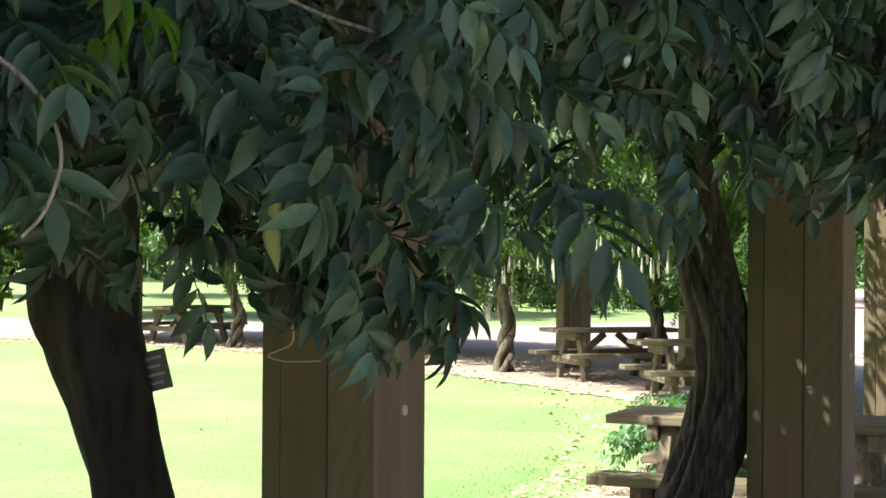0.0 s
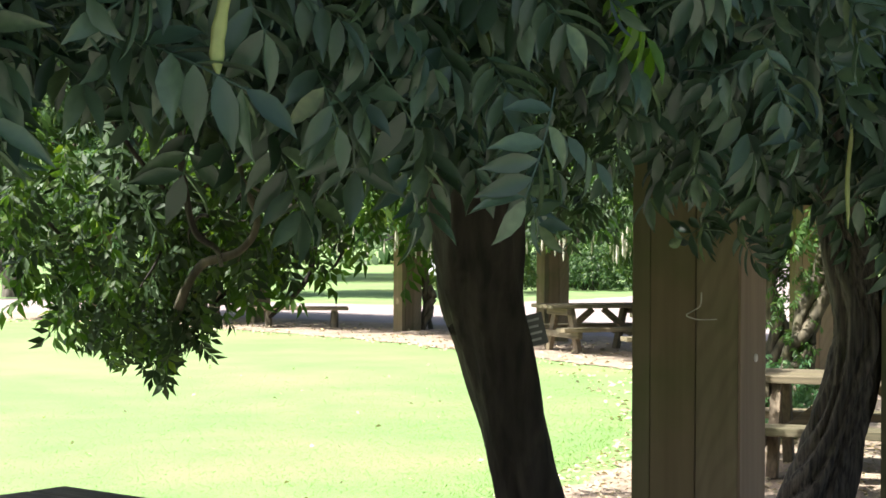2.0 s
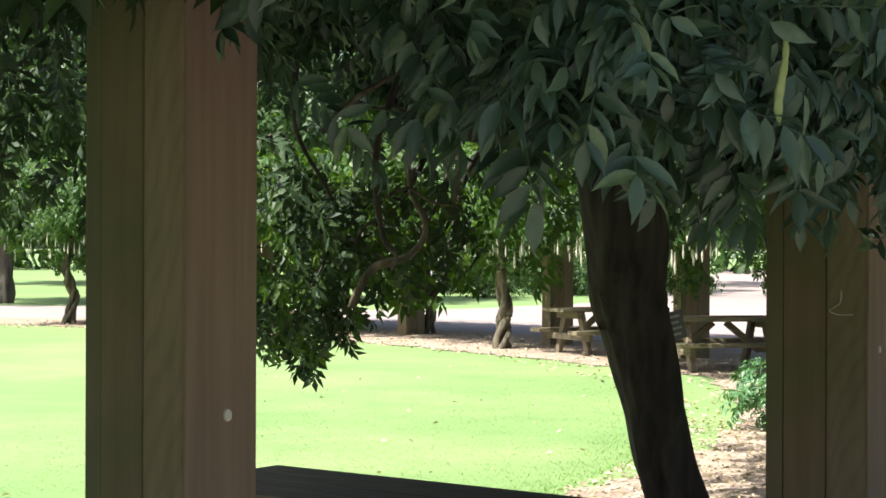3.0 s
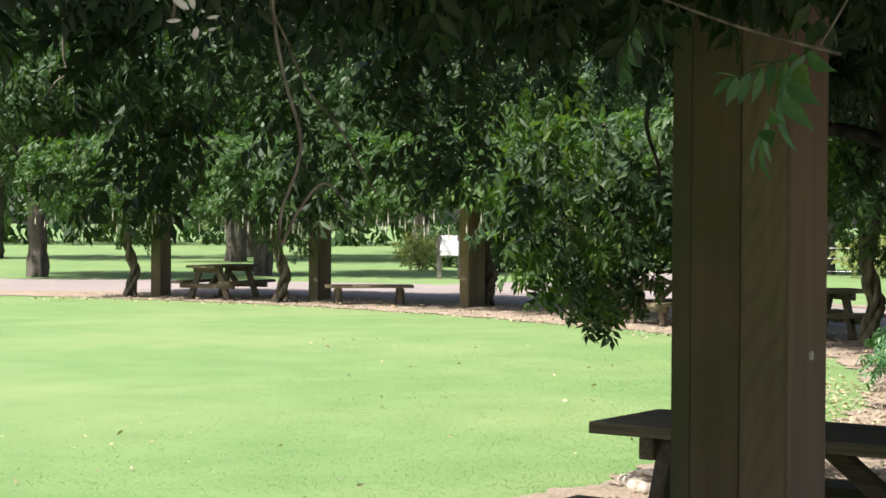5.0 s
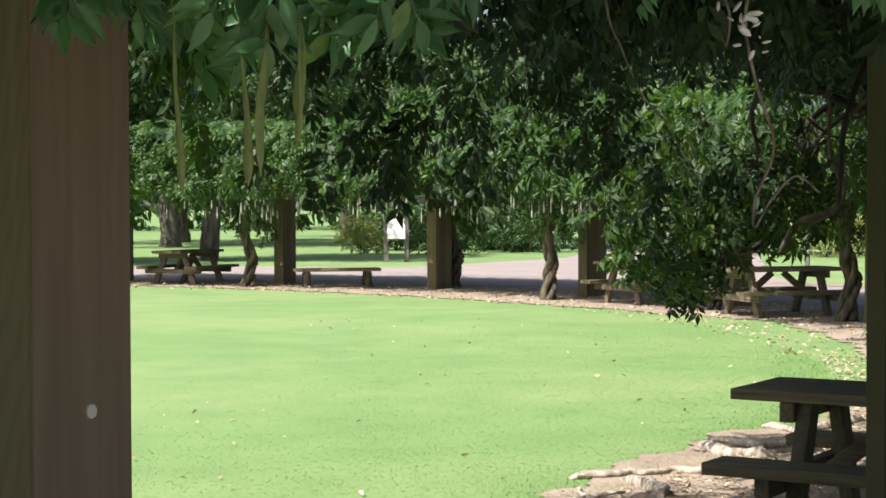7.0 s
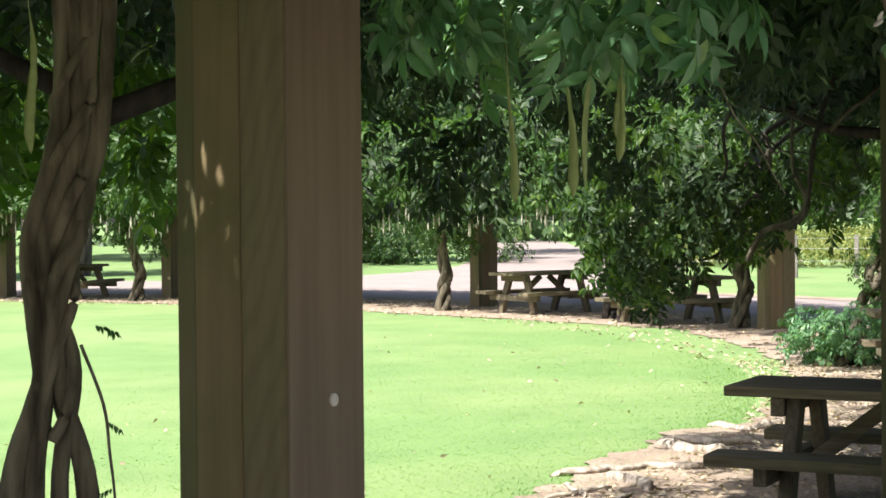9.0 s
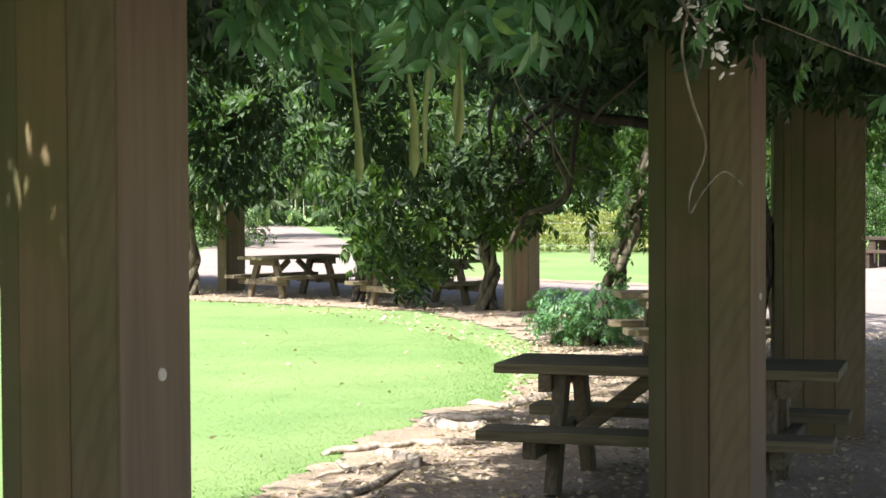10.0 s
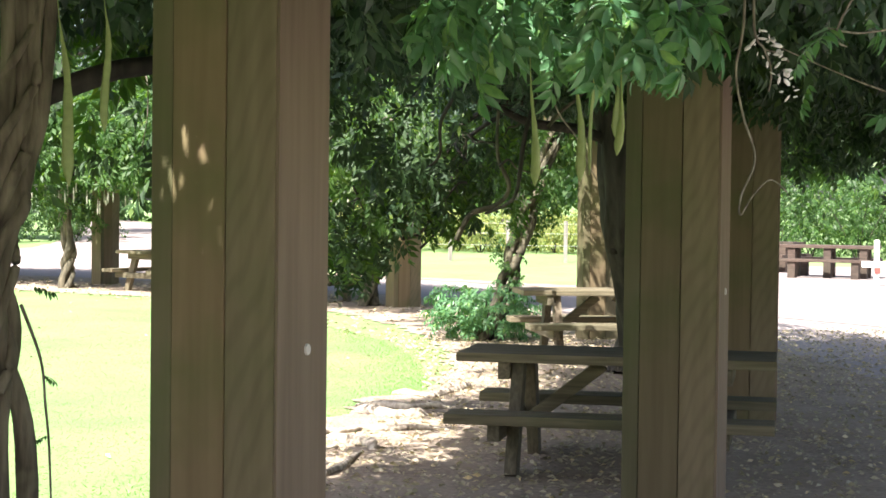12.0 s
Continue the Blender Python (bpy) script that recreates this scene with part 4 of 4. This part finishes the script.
for top, tip, w in (((-4.556, 0.96, 2.2), (-4.539, 0.928, 1.658), 0.032), ((-4.502, 0.857, 2.2), (-4.5, 0.853, 1.793), 0.026)):
    pod(v_c, top, tip, w)
canes(v_c, [[(-2.762, -0.573, 2.6), (-2.762, -0.573, 2.241), (-2.766, -0.55, 2.076), (-2.761, -0.575, 1.927), (-2.754, -0.616, 1.786), (-2.762, -0.573, 1.661), (-2.762, -0.573, 1.599), (-2.755, -0.609, 1.661), (-2.745, -0.665, 1.716), (-2.737, -0.719, 1.678)],
            [(-1.92, 0.33, 2.7), (-1.899, 0.309, 2.264), (-1.868, 0.274, 2.127), (-1.828, 0.227, 1.989), (-1.778, 0.167, 1.897), (-1.744, 0.124, 1.797), (-1.715, 0.087, 1.72)],
            [(-0.763, 2.554, 2.7), (-0.766, 2.557, 2.292), (-0.72, 2.517, 2.225), (-0.716, 2.513, 2.041), (-0.737, 2.531, 1.879)],
            [(-0.72, 2.517, 2.243), (-0.788, 2.576, 2.2), (-0.839, 2.619, 2.084)],
            [(-3.156, -0.639, 2.5), (-3.156, -0.639, 2.177), (-3.151, -0.67, 2.108), (-3.146, -0.692, 2.04), (-3.148, -0.685, 1.979)],
            [(-3.151, -0.67, 2.108), (-3.143, -0.714, 2.093), (-3.138, -0.744, 2.069)]], 0.0045)
# dried pale flower spray
bud_vs, bud_fs = [], []
for k in range(44):
    u = k / 43
    c = Vector((-3.152 + 0.03 * math.sin(k * 2.1), -0.655 - 0.10 * u + 0.04 * math.sin(k * 1.7) * (1 - 0.6 * u), 2.14 - 0.17 * u ** 1.6 + 0.025 * math.cos(k * 2.9))) - v_c.matrix_world.translation
    bm = bmesh.new()
    bmesh.ops.create_icosphere(bm, subdivisions=1, radius=0.0045 + 0.0055 * ((k * 3) % 4) / 3)
    o = len(bud_vs)
    bmesh.ops.transform(bm, matrix=pose(0, 0, 0, k * 47.0, k * 31.0, k * 23.0) @ Matrix.Diagonal((0.5, 0.8, 1.9, 1)), verts=bm.verts)
    bud_vs += [tuple(c + v.co) for v in bm.verts]
    bm.verts.index_update()
    bud_fs += [tuple(o + v.index for v in f.verts) for f in bm.faces]
    bm.free()
mesh_object("flower_spray", bud_vs, bud_fs, FLOWER, v_c, "pale dried flower buds", True)

# thick side limbs of the braided vine
strand(v_c, "branch", [(-3.38, 1.68, 1.95), (-3.2, 1.5, 2.05), (-3.05, 1.3, 2.12), (-2.8, 1.1, 2.4)], [0.04, 0.035, 0.03, 0.025], BARK_DARK, 8, 0.3, 8.0)
strand(v_c, "branch", [(-3.36, 1.66, 2.0), (-3.5, 1.95, 2.15), (-3.62, 2.3, 2.4)], [0.035, 0.03, 0.02], BARK_DARK, 8, 0.3, 9.0)
canes(v_c, [[(-3.44, 1.68, 1.28), (-3.40, 1.63, 1.1), (-3.385, 1.62, 0.95), (-3.375, 1.61, 0.8), (-3.37, 1.60, 0.5)]], 0.006)
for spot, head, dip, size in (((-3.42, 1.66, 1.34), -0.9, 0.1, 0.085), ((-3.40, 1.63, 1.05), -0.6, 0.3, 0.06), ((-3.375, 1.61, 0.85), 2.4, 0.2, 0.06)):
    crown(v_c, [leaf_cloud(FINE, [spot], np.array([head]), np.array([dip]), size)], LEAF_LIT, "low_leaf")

# leaf sprays hanging before the second pillar
def single_leaves(ob, rows, mat, label=""):
    for x, y, z, head, droop, size in rows:
        crown(ob, [leaf_cloud(FINE, [(x, y, z)], np.array([head]), np.array([droop]), size)], mat, "leaf", label)


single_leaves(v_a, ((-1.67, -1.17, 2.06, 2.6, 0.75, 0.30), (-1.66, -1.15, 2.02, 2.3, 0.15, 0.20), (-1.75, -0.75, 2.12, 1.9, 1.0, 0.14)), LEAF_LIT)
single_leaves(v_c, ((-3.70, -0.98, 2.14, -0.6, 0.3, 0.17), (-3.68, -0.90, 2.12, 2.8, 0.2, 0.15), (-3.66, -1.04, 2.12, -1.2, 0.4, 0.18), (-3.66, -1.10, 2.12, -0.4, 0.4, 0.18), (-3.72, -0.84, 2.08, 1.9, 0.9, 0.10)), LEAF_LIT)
canes(v_c, [[(-3.6, -1.3, 2.4), (-3.66, -1.1, 2.15), (-3.69, -0.98, 2.10), (-3.72, -0.88, 2.11)], [(-3.66, -1.05, 2.3), (-3.70, -0.95, 2.2), (-3.72, -0.90, 2.09), (-3.71, -0.93, 2.06)]], 0.004)
canes(v_a, [[(-1.55, -1.28, 2.5), (-1.6, -1.22, 2.2), (-1.67, -1.165, 2.04)], [(-1.64, -1.2, 2.02), (-1.7, -0.95, 2.10), (-1.78, -0.6, 2.25)]], 0.004)

# bright young leaves on the walker's side
single_leaves(v_a, ((1.62, -2.2, 2.07, -2.2, 0.35, 0.2), (1.70, -2.25, 2.06, -0.3, 0.3, 0.2), (1.56, -2.12, 2.05, 0.6, 0.4, 0.18), (1.95, -2.2, 2.0, 2.9, 0.3, 0.2), (0.4, -2.25, 2.06, 0.1, 0.35, 0.2)), LEAF_BRIGHT, "bright yellow-green young leaf")
for top, tip, w in (((1.46, -2.09, 2.0), (1.46, -2.09, 1.69), 0.026), ((2.22, -2.05, 1.98), (2.24, -2.05, 1.66), 0.03), ((2.25, -2.03, 1.95), (2.27, -2.02, 1.64), 0.022), ((-0.35, -2.2, 2.1), (-0.35, -2.2, 1.86), 0.02)):
    pod(v_a, top, tip, w, POD)
canes(v_a, [[(1.608, -2.169, 1.942), (1.642, -2.2, 1.925), (1.686, -2.24, 1.888), (1.716, -2.269, 1.838), (1.727, -2.28, 1.779), (1.714, -2.267, 1.72), (1.693, -2.247, 1.686)],
            [(1.9, -2.3, 2.1), (2.1, -2.25, 2.02), (2.3, -2.2, 2.0)]], 0.004)
# curled tendril on the first pillar
canes(v_a, [[(3.70, -0.30, 1.47), (3.70, -0.295, 1.42), (3.655, -0.29, 1.40), (3.62, -0.285, 1.385), (3.66, -0.30, 1.37), (3.72, -0.30, 1.366), (3.80, -0.305, 1.365)]], 0.003, POD_PALE)

# crooked limbs reaching over the lawn edge
for k, (pts, r0) in enumerate((([(3.66, 0.85, 2.3), (3.9, 1.5, 2.45), (4.02, 2.13, 2.22), (4.0, 2.155, 1.98), (3.93, 2.25, 1.77), (3.83, 2.36, 1.55), (3.7, 2.5, 1.34)], 0.024),
                               ([(4.02, 2.13, 2.22), (4.04, 2.11, 1.98), (3.95, 2.22, 1.67), (3.81, 2.38, 1.40), (3.71, 2.5, 1.34)], 0.019),
                               ([(3.9, 1.5, 2.45), (4.236, 2.187, 2.08), (4.178, 2.258, 1.71), (4.14, 2.305, 1.46), (4.02, 2.446, 1.27)], 0.021),
                               ([(3.83, 2.36, 1.55), (3.6, 2.32, 1.61), (3.48, 2.45, 1.72), (3.3, 2.5, 1.8)], 0.022),
                               ([(3.79, 2.1, 2.2), (3.72, 2.18, 1.97), (3.56, 2.36, 1.79), (3.44, 2.49, 2.0)], 0.02),
                               ([(2.97, 1.89, 1.36), (3.01, 1.80, 1.54), (3.09, 1.63, 1.61), (3.12, 1.55, 1.75), (3.09, 1.63, 1.98), (3.1, 1.62, 2.5)], 0.022),
                               ([(2.6, 1.2, 2.5), (2.5, 1.3, 2.1), (2.62, 1.38, 1.72), (2.85, 1.5, 1.62), (3.05, 1.7, 1.55)], 0.018),
                               ([(1.86, 1.02, 2.1), (1.92, 0.95, 2.2), (2.0, 0.86, 2.29), (2.3, 0.76, 2.45)], 0.014),
                               ([(2.3, 1.6, 2.5), (2.6, 1.9, 2.2), (2.9, 2.0, 1.95), (3.2, 2.2, 1.85)], 0.016))):
    strand(v_a, "limb", pts, [r0 * (1 - 0.6 * i / len(pts)) for i in range(len(pts))], BARK_PALE if k % 2 else BARK_DARK, 7, 0.35, k * 2.3)

for k in range(22):
    a = Vector((rng.uniform(2.6, 4.2), rng.uniform(1.5, 2.9), rng.uniform(1.6, 2.4)))
    d = Vector((rng.normal(0, 0.2), rng.normal(0, 0.2), rng.uniform(-0.35, 0.05)))
    b = a + d + Vector((rng.normal(0, 0.08), rng.normal(0, 0.08), 0.05))
    strand(v_a, "twig", [a, a.lerp(b, 0.5) + Vector((0, 0, rng.uniform(-0.06, 0.08))), b, b + d * 0.5], [0.010, 0.008, 0.006, 0.003], BARK_PALE if k % 3 == 0 else BARK_DARK, 6, 0.3, k * 1.1)

# ---- small fixed things ----
plate = thing("plant_label", Matrix.Translation((3.877, 0.645, 1.285)) @ Matrix.Rotation(radians(-46), 4, "Z") @ Matrix.Rotation(radians(-14), 4, "Y"), "small dark engraved label tied to a wisteria trunk", "label")
slab("label_plate", (0.095, 0.008, 0.135), pose(0, 0, 0), SLATE, plate, "", 0.002, 0)
for k in range(4):
    slab("text_line", (0.062 - 0.018 * (k % 2), 0.002, 0.010), pose(0, -0.0062, 0.042 - 0.028 * k), SILVER, plate, "worn unreadable lettering", 0, 0)
stake = thing("plant_label", pose(16.75, 6.55, 0.012), "small black plant label on a thin stake by a vine", "label")
slab("stake", (0.025, 0.025, 0.62), pose(0, 0, 0.3), SLATE, stake, "", 0.002, 0)
slab("label_plate", (0.10, 0.13, 0.012), pose(-0.02, 0, 0.63, 0, 40, 20), SLATE, stake, "", 0.002, 0)
marker = thing("marker_post", pose(26.9, -0.72, 0.006, 0, 0, 10), "white painted post with red stripe beside the path", "post")
slab("post", (0.10, 0.10, 0.95), pose(0, 0, 0.47), WHITE, marker)
slab("crossboard", (0.05, 0.62, 0.12), pose(-0.08, 0, 0.45), WHITE, marker)
slab("red_stripe", (0.012, 0.12, 0.12), pose(-0.112, 0, 0.32), RED, marker, "red stripe")

# bleached roots and sticks at the lawn edge
ROOTS = (
    ([(2.32, 2.97), (2.61, 2.71), (2.91, 2.49), (3.15, 1.98)], 0.035),
    ([(0.46, 2.36), (0.77, 2.16), (1.19, 2.12), (1.93, 2.25)], 0.026),
    ([(2.46, 2.68), (2.26, 2.38), (2.03, 2.18)], 0.058),
    ([(4.05, 2.95), (3.67, 2.56), (3.84, 2.30)], 0.06),
    ([(5.19, 3.01), (4.91, 2.63), (5.36, 2.53), (5.99, 2.51)], 0.032),
    ([(4.30, 3.04), (4.11, 2.56), (4.43, 2.25)], 0.04),
    ([(2.01, 2.74), (1.80, 2.55), (1.64, 2.40)], 0.016),
    ([(1.4, 2.6), (1.7, 2.5), (2.1, 2.42)], 0.014),
)
for k, (pts, r0) in enumerate(ROOTS):
    wander = random.Random(40 + k)
    fine = [pts[0]]
    for (xa, ya), (xb, yb) in zip(pts, pts[1:]):
        for u in (0.33, 0.67, 1.0):
            fine.append((xa + (xb - xa) * u + wander.uniform(-0.025, 0.025), ya + (yb - ya) * u + wander.uniform(-0.025, 0.025)))
    pts, n, r0 = fine, len(fine), r0 * 0.82
    ob = tube("exposed_root", [(x, y, 0.014 + (0.014 if 0 < i < n - 1 else -r0 * 0.4)) for i, (x, y) in enumerate(pts)], [r0 * (0.45 if i in (0, n - 1) else wander.uniform(0.7, 1.15)) for i in range(n)], PALE_ROOT, None, 9, 0.5, k * 1.9)
    tagged(ob, "sun-bleached exposed root lying on bare soil", "root", "roots at the lawn edge")
